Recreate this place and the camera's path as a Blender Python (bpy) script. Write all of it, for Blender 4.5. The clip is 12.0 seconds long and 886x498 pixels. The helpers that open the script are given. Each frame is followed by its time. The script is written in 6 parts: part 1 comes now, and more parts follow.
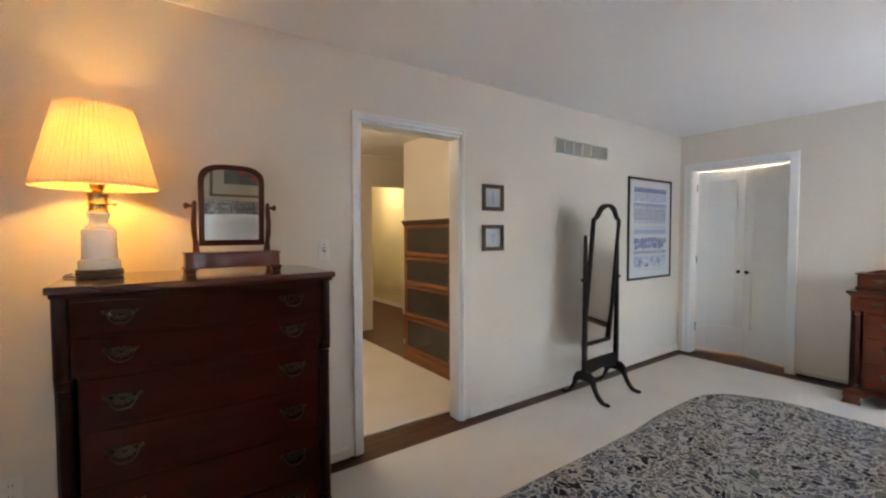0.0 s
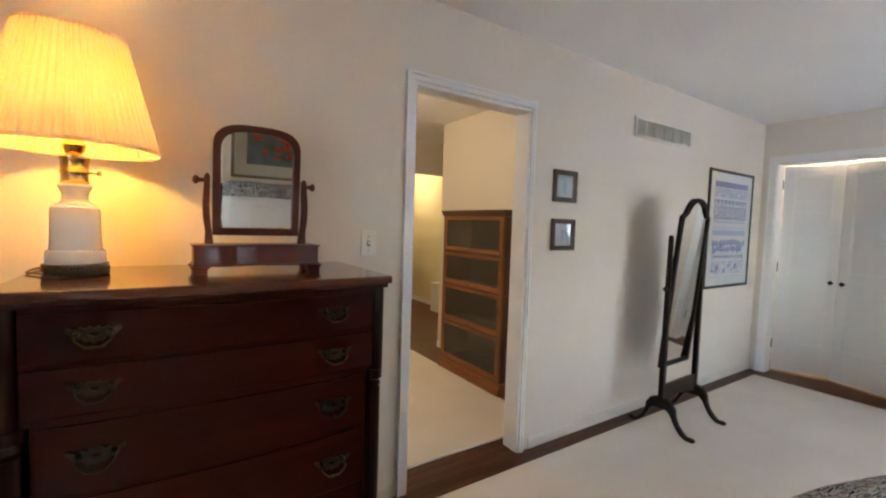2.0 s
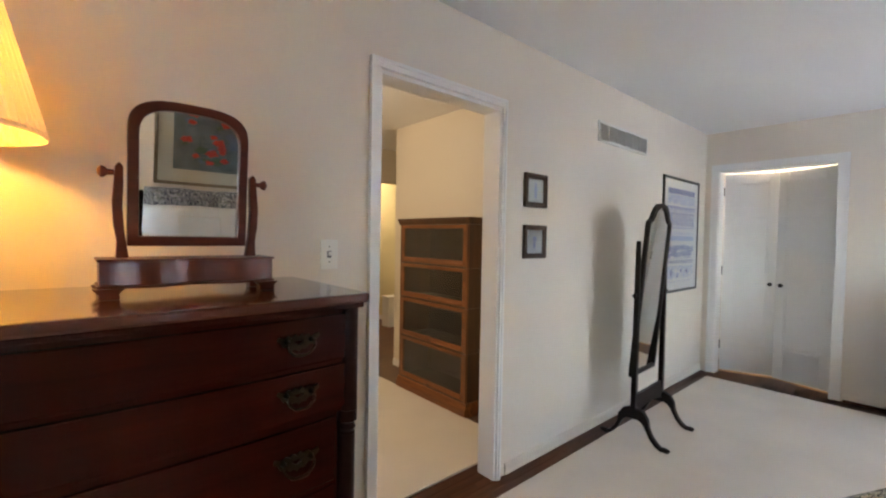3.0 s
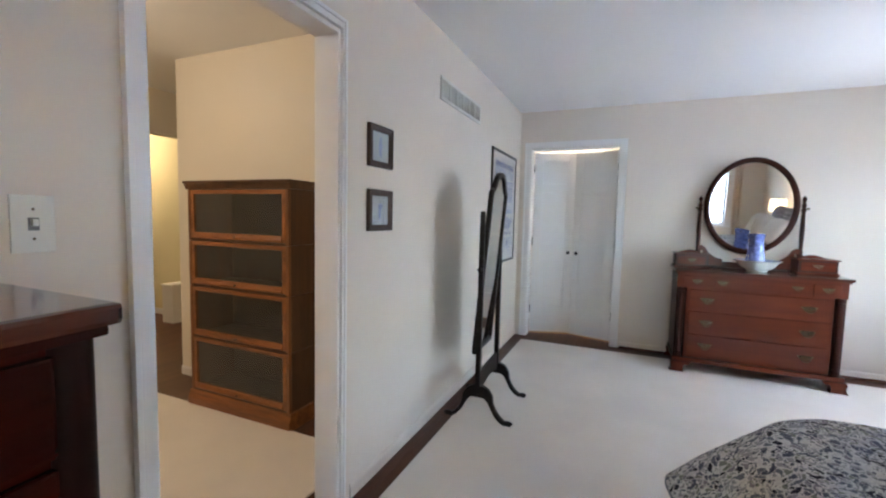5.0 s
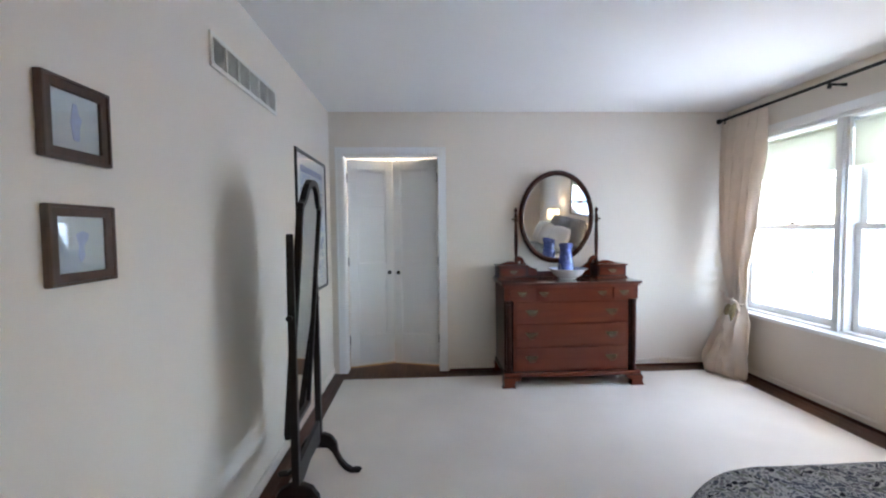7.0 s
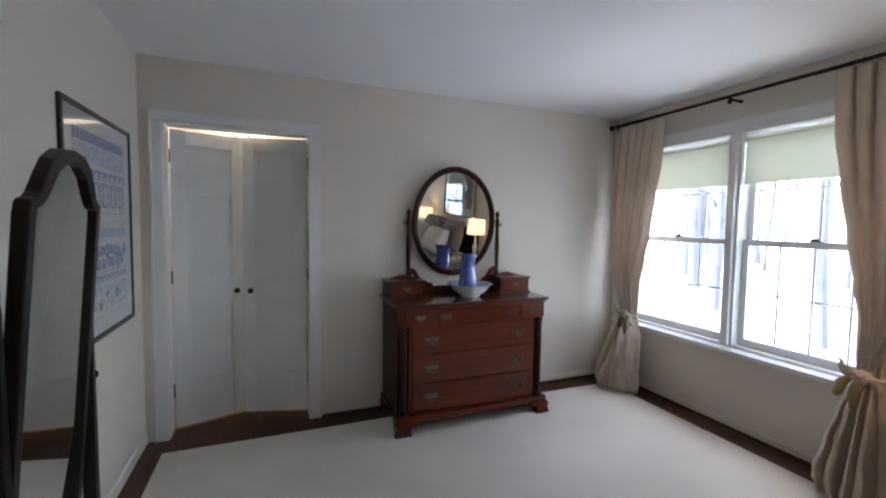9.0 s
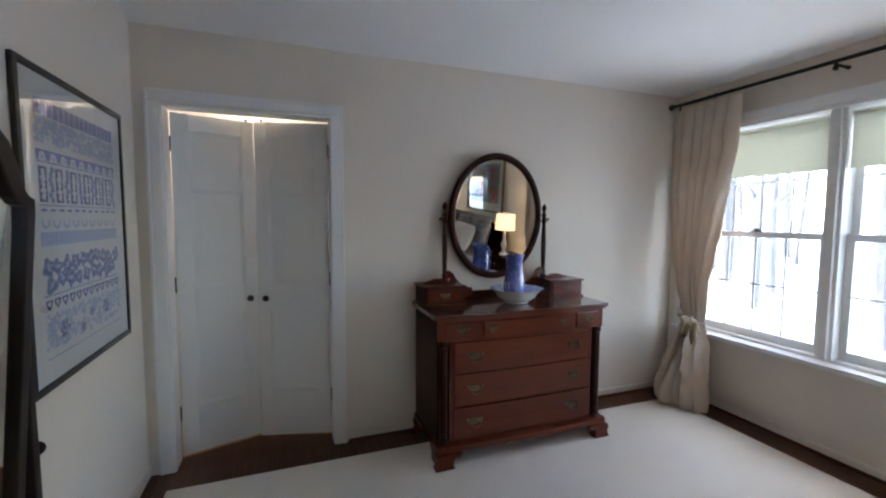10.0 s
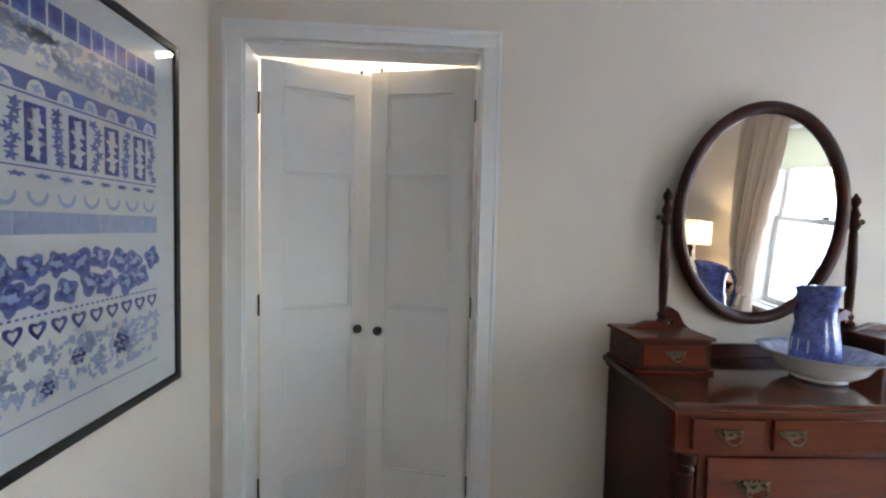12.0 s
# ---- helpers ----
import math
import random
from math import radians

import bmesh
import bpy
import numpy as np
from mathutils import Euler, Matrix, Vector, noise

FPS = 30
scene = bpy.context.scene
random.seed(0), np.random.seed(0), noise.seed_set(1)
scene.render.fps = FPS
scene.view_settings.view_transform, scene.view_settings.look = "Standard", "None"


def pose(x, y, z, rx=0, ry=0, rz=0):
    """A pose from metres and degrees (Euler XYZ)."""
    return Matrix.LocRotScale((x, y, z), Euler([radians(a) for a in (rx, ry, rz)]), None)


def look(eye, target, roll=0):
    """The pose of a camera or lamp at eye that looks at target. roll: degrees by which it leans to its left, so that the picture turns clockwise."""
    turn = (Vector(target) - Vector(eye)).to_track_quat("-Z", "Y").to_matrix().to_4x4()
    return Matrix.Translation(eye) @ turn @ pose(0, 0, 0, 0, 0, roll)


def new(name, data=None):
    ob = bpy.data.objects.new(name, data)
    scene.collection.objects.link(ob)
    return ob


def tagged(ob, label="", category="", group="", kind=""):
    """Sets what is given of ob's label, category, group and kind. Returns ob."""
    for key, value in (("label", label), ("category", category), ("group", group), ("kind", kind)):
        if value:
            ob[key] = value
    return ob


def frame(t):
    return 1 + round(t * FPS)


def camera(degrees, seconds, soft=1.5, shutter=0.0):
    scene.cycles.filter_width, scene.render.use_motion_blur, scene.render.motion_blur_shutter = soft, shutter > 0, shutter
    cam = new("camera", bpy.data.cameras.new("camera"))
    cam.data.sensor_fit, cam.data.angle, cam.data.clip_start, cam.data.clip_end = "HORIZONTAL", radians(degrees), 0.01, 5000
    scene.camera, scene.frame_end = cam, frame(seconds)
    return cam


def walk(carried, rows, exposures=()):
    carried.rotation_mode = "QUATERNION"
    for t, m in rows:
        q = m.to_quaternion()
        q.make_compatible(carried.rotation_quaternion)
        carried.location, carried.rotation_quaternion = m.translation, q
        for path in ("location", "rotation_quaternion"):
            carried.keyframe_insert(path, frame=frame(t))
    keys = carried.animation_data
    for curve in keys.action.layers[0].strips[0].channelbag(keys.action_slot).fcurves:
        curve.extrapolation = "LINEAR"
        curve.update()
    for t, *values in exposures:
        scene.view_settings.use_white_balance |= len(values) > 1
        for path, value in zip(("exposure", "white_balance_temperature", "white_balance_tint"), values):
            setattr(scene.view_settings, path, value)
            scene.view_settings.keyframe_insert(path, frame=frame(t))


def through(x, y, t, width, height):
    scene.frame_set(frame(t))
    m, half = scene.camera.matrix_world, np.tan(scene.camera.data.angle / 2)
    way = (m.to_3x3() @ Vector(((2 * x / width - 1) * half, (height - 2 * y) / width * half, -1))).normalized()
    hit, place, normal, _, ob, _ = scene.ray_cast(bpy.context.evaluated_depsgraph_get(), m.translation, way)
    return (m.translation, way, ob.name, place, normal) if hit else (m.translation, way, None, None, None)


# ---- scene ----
cam = camera(92.9, 12.0, soft=2.15)
PATH = [
    (0, (0.03, -0.003, 1.356), (1.186, 1.628, 1.282), -0.2),
    (0.5, (0.07, 0.118, 1.369), (1.147, 1.8, 1.256), 0.4),
    (1, (0.099, 0.251, 1.372), (1.128, 1.962, 1.245), 1.0),
    (1.5, (0.102, 0.41, 1.366), (1.134, 2.118, 1.234), 1.6),
    (2, (0.103, 0.567, 1.362), (1.196, 2.238, 1.246), 1.8),
    (2.5, (0.115, 0.712, 1.353), (1.297, 2.323, 1.271), 1.4),
    (4.5, (0.303, 1.163, 1.302), (2.037, 2.154, 1.198), 0.9),
    (5, (0.421, 1.271, 1.298), (2.251, 2.063, 1.146), 1.3),
    (5.5, (0.553, 1.345, 1.298), (2.456, 1.937, 1.131), 1.3),
    (6, (0.723, 1.412, 1.3), (2.683, 1.776, 1.146), 0.7),
    (6.5, (0.889, 1.457, 1.325), (2.881, 1.593, 1.204), -0.2),
    (7, (1.074, 1.509, 1.348), (3.07, 1.418, 1.256), -0.7),
    (7.5, (1.277, 1.534, 1.367), (3.253, 1.234, 1.291), -0.5),
    (9.5, (2.124, 1.615, 1.447), (3.959, 0.832, 1.316), 1.1),
    (10, (2.368, 1.62, 1.442), (4.24, 0.931, 1.295), 0.3),
    (10.5, (2.635, 1.63, 1.429), (4.543, 1.051, 1.284), -0.2),
    (11, (2.875, 1.605, 1.405), (4.822, 1.164, 1.286), -0.3),
    (11.5, (3.146, 1.597, 1.383), (5.123, 1.314, 1.283), 0.4),
    (12, (3.419, 1.595, 1.373), (5.413, 1.476, 1.277), 1.3),
]
BASE = 4.22
EXPOSURES = [(t, BASE + e, k, 10) for t, e, k in ((0.0, 0.66, 7000), (2.5, 0.78, 7200), (4.5, 0.84, 6550), (6.0, 0.82, 6350), (7.5, 0.49, 6350), (9.5, -0.3, 6550), (10.5, -0.03, 6550), (11.5, 0.34, 6750), (12.0, 0.46, 6800))]
walk(cam, [(t, look(eye, target, roll)) for t, eye, target, roll in PATH], EXPOSURES)

# ---- daylight ----
sky_world = bpy.data.worlds.new("overcast_sky")
scene.world = sky_world
sky_world.use_nodes = True
wn = sky_world.node_tree.nodes
sky = wn.new("ShaderNodeTexSky")
sky.sky_type, sky.sun_disc = "NISHITA", False
sky.sun_elevation, sky.sun_rotation = radians(50), radians(20)
sky.air_density, sky.dust_density, sky.ozone_density = 1.0, 0.6, 1.0
sky_world.node_tree.links.new(sky.outputs[0], wn["Background"].inputs[0])
wn["Background"].inputs[1].default_value = 0.158
SUN_FROM = Vector((0.58, 1.6, 2.03))
sun = new("sun", bpy.data.lights.new("sun", "SUN"))
sun.data.energy, sun.data.angle, sun.data.color = 0.5, radians(30), (1.0, 0.98, 0.95)
sun.matrix_world = look(SUN_FROM, (0, 0, 0))


def bulb(name, at, watts, colour, radius=0.03):
    ob = new(name, bpy.data.lights.new(name, "POINT"))
    ob.data.energy, ob.data.color, ob.data.shadow_soft_size = watts, colour, radius
    ob.location = at
    return ob


def skylight(name, eye, target, wide, high, watts, colour):
    """Stands for the light of sky or snow in a window's opening; faces the room from outside the view."""
    ob = new(name, bpy.data.lights.new(name, "AREA"))
    ob.data.shape, ob.data.size, ob.data.size_y = "RECTANGLE", wide, high
    ob.data.energy, ob.data.color = watts, colour
    ob.matrix_world = look(eye, target)
    return ob


skylight("window_skylight", (3.98, -2.35, 2.80), (3.90, 0.2, 0.2), 2.2, 0.9, 2.8, (0.95, 0.96, 1.0))
skylight("window_snowlight", (3.98, -2.45, -0.05), (3.90, 0.0, 2.3), 2.2, 0.7, 1.9, (0.94, 0.96, 1.0))
WARM = (1.0, 0.54, 0.08)
bulb("chest_lamp_light", (-0.115, 2.13, 1.678), 0.35, WARM, 0.04)
bulb("bedside_light_near", (0.13, -1.22, 1.17), 0.25, (1.0, 0.80, 0.54), 0.03)
bulb("bedside_light_far", (2.60, -1.12, 1.17), 0.25, (1.0, 0.80, 0.54), 0.03)
bulb("closet_light", (5.75, 1.80, 2.25), 0.65, (1.0, 0.93, 0.84), 0.05)
# Unseen lamp added to brighten the den; no fixture is known there.
bulb("den_ceiling_light", (1.2, 3.9, 2.25), 0.82, (1.0, 0.81, 0.60), 0.12)
bulb("hall_ceiling_light", (3.2, 6.9, 2.2), 0.95, (1.0, 0.78, 0.50), 0.10)


# ---- materials ----
def material(name, colour, rough=0.6, metal=0.0, vary=0.08, scale=12.0, fine=90.0, bump=0.1, spec=0.5, stretch=(1, 1, 1), depth=0.002, coat=0.0):
    """A painted or plain surface with variation at two scales and fine relief."""
    m = bpy.data.materials.new(name)
    m.use_nodes = True
    nt = m.node_tree
    b = nt.nodes["Principled BSDF"]
    co = nt.nodes.new("ShaderNodeTexCoord")
    mp = nt.nodes.new("ShaderNodeMapping")
    mp.inputs["Scale"].default_value = stretch
    nt.links.new(co.outputs["Object"], mp.inputs[0])
    n1, n2 = nt.nodes.new("ShaderNodeTexNoise"), nt.nodes.new("ShaderNodeTexNoise")
    n1.inputs["Scale"].default_value, n2.inputs["Scale"].default_value = scale, fine
    n1.inputs["Detail"].default_value, n2.inputs["Detail"].default_value = 4, 5
    for n in (n1, n2):
        nt.links.new(mp.outputs[0], n.inputs["Vector"])
    mix = nt.nodes.new("ShaderNodeMath")
    mix.operation = "MULTIPLY_ADD"
    mix.inputs[1].default_value = 0.6
    nt.links.new(n1.outputs[0], mix.inputs[0])
    half = nt.nodes.new("ShaderNodeMath")
    half.operation = "MULTIPLY"
    half.inputs[1].default_value = 0.4
    nt.links.new(n2.outputs[0], half.inputs[0])
    nt.links.new(half.outputs[0], mix.inputs[2])
    ramp = nt.nodes.new("ShaderNodeValToRGB")
    lo = [c * (1 - vary) for c in colour]
    hi = [min(1, c * (1 + vary)) for c in colour]
    ramp.color_ramp.elements[0].position, ramp.color_ramp.elements[1].position = 0.3, 0.7
    ramp.color_ramp.elements[0].color, ramp.color_ramp.elements[1].color = (*lo, 1), (*hi, 1)
    nt.links.new(mix.outputs[0], ramp.inputs[0])
    nt.links.new(ramp.outputs[0], b.inputs["Base Color"])
    bp = nt.nodes.new("ShaderNodeBump")
    bp.inputs["Strength"].default_value, bp.inputs["Distance"].default_value = bump, depth
    nt.links.new(mix.outputs[0], bp.inputs["Height"])
    nt.links.new(bp.outputs[0], b.inputs["Normal"])
    b.inputs["Roughness"].default_value, b.inputs["Metallic"].default_value = rough, metal
    b.inputs["Specular IOR Level"].default_value = spec
    b.inputs["Coat Weight"].default_value, b.inputs["Coat Roughness"].default_value = coat, 0.12
    return m


def wood(name, dark, light, along="z", rough=0.3, coat=0.3, scale=6.0, bump=0.015, spec=0.5):
    """Polished wood whose grain runs along one axis."""
    m = material(name, light, rough, bump=bump, coat=coat, spec=spec)
    nt = m.node_tree
    b = nt.nodes["Principled BSDF"]
    squeeze = {"x": (0.08, 1, 1), "y": (1, 0.08, 1), "z": (1, 1, 0.08)}[along]
    co, mp = nt.nodes.new("ShaderNodeTexCoord"), nt.nodes.new("ShaderNodeMapping")
    mp.inputs["Scale"].default_value = squeeze
    nt.links.new(co.outputs["Object"], mp.inputs[0])
    info = nt.nodes.new("ShaderNodeObjectInfo")
    shift = nt.nodes.new("ShaderNodeVectorMath")
    shift.operation = "ADD"
    rnd = nt.nodes.new("ShaderNodeMath")
    rnd.operation = "MULTIPLY"
    rnd.inputs[1].default_value = 17.0
    nt.links.new(info.outputs["Random"], rnd.inputs[0])
    nt.links.new(mp.outputs[0], shift.inputs[0])
    nt.links.new(rnd.outputs[0], shift.inputs[1])
    n1 = nt.nodes.new("ShaderNodeTexNoise")
    n1.inputs["Scale"].default_value, n1.inputs["Detail"].default_value, n1.inputs["Distortion"].default_value = scale * 4, 6, 0.6
    n2 = nt.nodes.new("ShaderNodeTexNoise")
    n2.inputs["Scale"].default_value, n2.inputs["Detail"].default_value = scale * 30, 3
    nt.links.new(shift.outputs[0], n1.inputs["Vector"])
    nt.links.new(shift.outputs[0], n2.inputs["Vector"])
    add = nt.nodes.new("ShaderNodeMath")
    add.operation = "MULTIPLY_ADD"
    add.inputs[1].default_value = 0.7
    nt.links.new(n1.outputs[0], add.inputs[0])
    sm = nt.nodes.new("ShaderNodeMath")
    sm.operation = "MULTIPLY"
    sm.inputs[1].default_value = 0.3
    nt.links.new(n2.outputs[0], sm.inputs[0])
    nt.links.new(sm.outputs[0], add.inputs[2])
    ramp = nt.nodes.new("ShaderNodeValToRGB")
    ramp.color_ramp.elements[0].position, ramp.color_ramp.elements[1].position = 0.32, 0.68
    ramp.color_ramp.elements[0].color, ramp.color_ramp.elements[1].color = (*dark, 1), (*light, 1)
    nt.links.new(add.outputs[0], ramp.inputs[0])
    nt.links.new(ramp.outputs[0], b.inputs["Base Color"])
    return m


def glass(name, colour=(1, 1, 1), rough=0.0):
    m = bpy.data.materials.new(name)
    m.use_nodes = True
    b = m.node_tree.nodes["Principled BSDF"]
    b.inputs["Base Color"].default_value = (*colour, 1)
    b.inputs["Roughness"].default_value = rough
    b.inputs["Transmission Weight"].default_value = 1.0
    b.inputs["IOR"].default_value = 1.45
    return m


def glowing(name, colour, strength):
    m = bpy.data.materials.new(name)
    m.use_nodes = True
    b = m.node_tree.nodes["Principled BSDF"]
    b.inputs["Base Color"].default_value = (*colour, 1)
    b.inputs["Emission Color"].default_value = (*colour, 1)
    b.inputs["Emission Strength"].default_value = strength
    return m


def cloth(name, colour, through=0.4, vary=0.06, weave=600.0, rough=0.9, bump=0.15):
    """Woven cloth that lets part of the light through."""
    m = material(name, colour, rough, vary=vary, scale=8, fine=weave, bump=bump, spec=0.1)
    nt = m.node_tree
    b = nt.nodes["Principled BSDF"]
    tr, mix = nt.nodes.new("ShaderNodeBsdfTranslucent"), nt.nodes.new("ShaderNodeMixShader")
    ramp = [n for n in nt.nodes if n.type == "VALTORGB"][0]
    nt.links.new(ramp.outputs[0], tr.inputs["Color"])
    mix.inputs[0].default_value = through
    nt.links.new(b.outputs[0], mix.inputs[1])
    nt.links.new(tr.outputs[0], mix.inputs[2])
    nt.links.new(mix.outputs[0], nt.nodes["Material Output"].inputs["Surface"])
    return m


def bedspread_cloth(name, scale=17.5):
    """Printed cotton: grey-blue leaves and scrolls on off-white with dark blue accents."""
    m = material(name, (0.5, 0.5, 0.5), 0.9, bump=0.25, spec=0.1, depth=0.004)
    nt = m.node_tree
    b = nt.nodes["Principled BSDF"]
    co = nt.nodes.new("ShaderNodeTexCoord")
    warp = nt.nodes.new("ShaderNodeTexNoise")
    warp.inputs["Scale"].default_value, warp.inputs["Detail"].default_value = scale * 0.7, 3
    nt.links.new(co.outputs["Object"], warp.inputs["Vector"])
    bend = nt.nodes.new("ShaderNodeVectorMath")
    bend.operation = "MULTIPLY_ADD"
    bend.inputs[1].default_value = (0.11, 0.11, 0.11)
    nt.links.new(warp.outputs["Color"], bend.inputs[0])
    nt.links.new(co.outputs["Object"], bend.inputs[2])
    vor = nt.nodes.new("ShaderNodeTexVoronoi")
    vor.inputs["Scale"].default_value = scale * 2.6
    nt.links.new(bend.outputs[0], vor.inputs["Vector"])
    pick = nt.nodes.new("ShaderNodeSeparateColor")
    nt.links.new(vor.outputs["Color"], pick.inputs[0])
    ramp = nt.nodes.new("ShaderNodeValToRGB")
    ramp.color_ramp.interpolation = "CONSTANT"
    el = ramp.color_ramp.elements
    el[0].color, el[1].color = (0.25, 0.255, 0.275, 1), (0.020, 0.023, 0.034, 1)
    el[1].position = 0.84
    for p, c in ((0.20, (0.080, 0.092, 0.125, 1)), (0.38, (0.44, 0.435, 0.44, 1)), (0.50, (0.12, 0.135, 0.165, 1)), (0.64, (0.17, 0.185, 0.165, 1)), (0.76, (0.20, 0.19, 0.22, 1))):
        e = el.new(p)
        e.color = c
    nt.links.new(pick.outputs[0], ramp.inputs[0])
    edge = nt.nodes.new("ShaderNodeTexVoronoi")
    edge.feature = "DISTANCE_TO_EDGE"
    edge.inputs["Scale"].default_value = scale * 2.6
    nt.links.new(bend.outputs[0], edge.inputs["Vector"])
    cut = nt.nodes.new("ShaderNodeMath")
    cut.operation = "LESS_THAN"
    cut.inputs[1].default_value = 0.085
    nt.links.new(edge.outputs["Distance"], cut.inputs[0])
    curl = nt.nodes.new("ShaderNodeTexNoise")
    curl.inputs["Scale"].default_value, curl.inputs["Detail"].default_value, curl.inputs["Distortion"].default_value = scale * 3, 2, 2.2
    nt.links.new(co.outputs["Object"], curl.inputs["Vector"])
    thin = nt.nodes.new("ShaderNodeMath")
    thin.operation = "GREATER_THAN"
    thin.inputs[1].default_value = 0.62
    nt.links.new(curl.outputs[0], thin.inputs[0])
    m1, m2 = nt.nodes.new("ShaderNodeMixRGB"), nt.nodes.new("ShaderNodeMixRGB")
    m1.inputs[2].default_value = (0.50, 0.50, 0.50, 1)
    m2.inputs[2].default_value = (0.040, 0.046, 0.075, 1)
    nt.links.new(cut.outputs[0], m1.inputs[0])
    nt.links.new(ramp.outputs[0], m1.inputs[1])
    nt.links.new(thin.outputs[0], m2.inputs[0])
    nt.links.new(m1.outputs[0], m2.inputs[1])
    nt.links.new(m2.outputs[0], b.inputs["Base Color"])
    return m


WALL = material("cream_wall_paint", (0.765, 0.69, 0.60), 0.85, vary=0.015, scale=2.5, fine=160, bump=0.12, spec=0.25, depth=0.001)
DENWALL = material("warm_cream_wall_paint", (0.73, 0.66, 0.55), 0.85, vary=0.015, scale=2.5, fine=160, bump=0.12, spec=0.25, depth=0.001)
CEIL = material("white_ceiling_paint", (0.88, 0.875, 0.87), 0.9, vary=0.015, scale=2, fine=200, bump=0.15, spec=0.2, depth=0.001)
TRIM = material("white_trim_paint", (0.82, 0.81, 0.79), 0.4, vary=0.01, scale=5, fine=60, bump=0.05)
DOORWHITE = material("white_door_paint", (0.80, 0.785, 0.755), 0.45, vary=0.012, scale=4, fine=50, bump=0.06)
CARPET = material("ivory_carpet", (0.76, 0.70, 0.63), 0.95, vary=0.075, scale=2.2, fine=420, bump=0.5, spec=0.05, depth=0.006)
FLOORWOOD = wood("dark_oak_floor", (0.055, 0.018, 0.009), (0.125, 0.046, 0.022), "x", 0.38, 0.0, 5, spec=0.3)
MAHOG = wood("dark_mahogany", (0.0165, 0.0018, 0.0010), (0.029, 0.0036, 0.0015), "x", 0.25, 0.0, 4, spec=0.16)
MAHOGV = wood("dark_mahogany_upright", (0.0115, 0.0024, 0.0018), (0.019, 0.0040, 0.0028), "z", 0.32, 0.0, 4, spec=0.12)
# Glossier, lighter copy of the chest's mahogany; light on the top is coloured in.
MAHOGLITTOP = wood("polished_mahogany_lit_top", (0.045, 0.011, 0.007), (0.085, 0.022, 0.012), "x", 0.12, 0.6, 4)
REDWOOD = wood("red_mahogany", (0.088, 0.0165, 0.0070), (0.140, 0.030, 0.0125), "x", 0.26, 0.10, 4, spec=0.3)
SWINGWOOD = wood("glossy_red_brown_mahogany", (0.055, 0.0090, 0.0042), (0.125, 0.024, 0.0090), "x", 0.30, 0.0, 4, spec=0.35)
REDTOP = wood("polished_red_mahogany_top", (0.060, 0.014, 0.007), (0.095, 0.023, 0.011), "x", 0.10, 0.5, 4)
# Upright-grain red mahogany, darkened: shade on the dresser's sides is in the colour.
REDWOODSHADED = wood("red_mahogany_upright_shaded", (0.027, 0.0062, 0.0038), (0.052, 0.0125, 0.0066), "z", 0.34, 0.0, 4, spec=0.16)
EBONY = wood("nearly_black_walnut", (0.0075, 0.0042, 0.0036), (0.018, 0.0095, 0.0075), "z", 0.36, 0.0, 5, spec=0.25)
OAK = wood("golden_oak", (0.12, 0.036, 0.009), (0.37, 0.128, 0.032), "x", 0.38, 0.2, 4)
# Far lighter than FLOORWOOD so that the closet's glow is in the colour.
GLOWOAK = wood("light_oak_glow_boards", (0.36, 0.20, 0.09), (0.52, 0.32, 0.16), "y", 0.35, 0.2, 4)
OAKV = wood("golden_oak_upright", (0.10, 0.032, 0.009), (0.27, 0.098, 0.028), "z", 0.38, 0.2, 4)
OAKDARK = wood("dark_stained_oak", (0.040, 0.015, 0.005), (0.115, 0.044, 0.014), "z", 0.4, 0.2, 4)
# Bookcase interior: the shade behind the panes is painted as near-black wood.
SHADEDINSIDE = wood("shaded_cabinet_inside", (0.016, 0.009, 0.006), (0.034, 0.019, 0.012), "x", 0.5, 0.0, 4)
FRAMEWOOD = wood("walnut_frame", (0.032, 0.013, 0.007), (0.080, 0.034, 0.017), "z", 0.4, 0.1, 8)
BLACK = material("black_frame_lacquer", (0.012, 0.012, 0.013), 0.35, vary=0.2, scale=10, fine=80, bump=0.05)
IRON = material("black_iron", (0.02, 0.018, 0.017), 0.5, 0.6, vary=0.2, scale=20, fine=200, bump=0.2)
DARKBRASS = material("dark_aged_brass", (0.046, 0.037, 0.025), 0.42, 1.0, vary=0.3, scale=40, fine=200, bump=0.2)
BRASS = material("aged_brass", (0.17, 0.13, 0.075), 0.36, 1.0, vary=0.3, scale=40, fine=200, bump=0.2)
GOLD = material("polished_brass", (0.62, 0.40, 0.14), 0.25, 1.0, vary=0.15, scale=30, fine=150, bump=0.05)
PORCELAIN = material("white_porcelain", (0.80, 0.77, 0.72), 0.18, vary=0.02, scale=6, fine=40, bump=0.02, coat=0.5)
FILIGREE = material("pierced_dark_metal", (0.13, 0.10, 0.07), 0.4, 0.8, vary=0.6, scale=60, fine=240, bump=0.8, depth=0.004)
PLASTIC = material("ivory_plastic", (0.78, 0.75, 0.68), 0.35, vary=0.02, scale=8, fine=60, bump=0.03)
SLOTGREY = material("grey_slot", (0.16, 0.155, 0.15), 0.5, vary=0.1)
DARKSLOT = material("dark_slot", (0.03, 0.03, 0.03), 0.6, vary=0.1)
MIRROR = material("silvered_mirror", (0.90, 0.91, 0.90), 0.01, 1.0, vary=0.004, scale=3, fine=20, bump=0.0)
GLASS = glass("clear_glass")
OLIVE = material("olive_gold_cord", (0.24, 0.18, 0.085), 0.8, vary=0.3, scale=80, fine=300, bump=0.5)
LINEN = cloth("oatmeal_linen", (0.72, 0.605, 0.50), 0.30, 0.06, 500)
SHADECLOTH = cloth("pale_green_roller_cloth", (0.76, 0.75, 0.65), 0.40, 0.02, 700, bump=0.06)
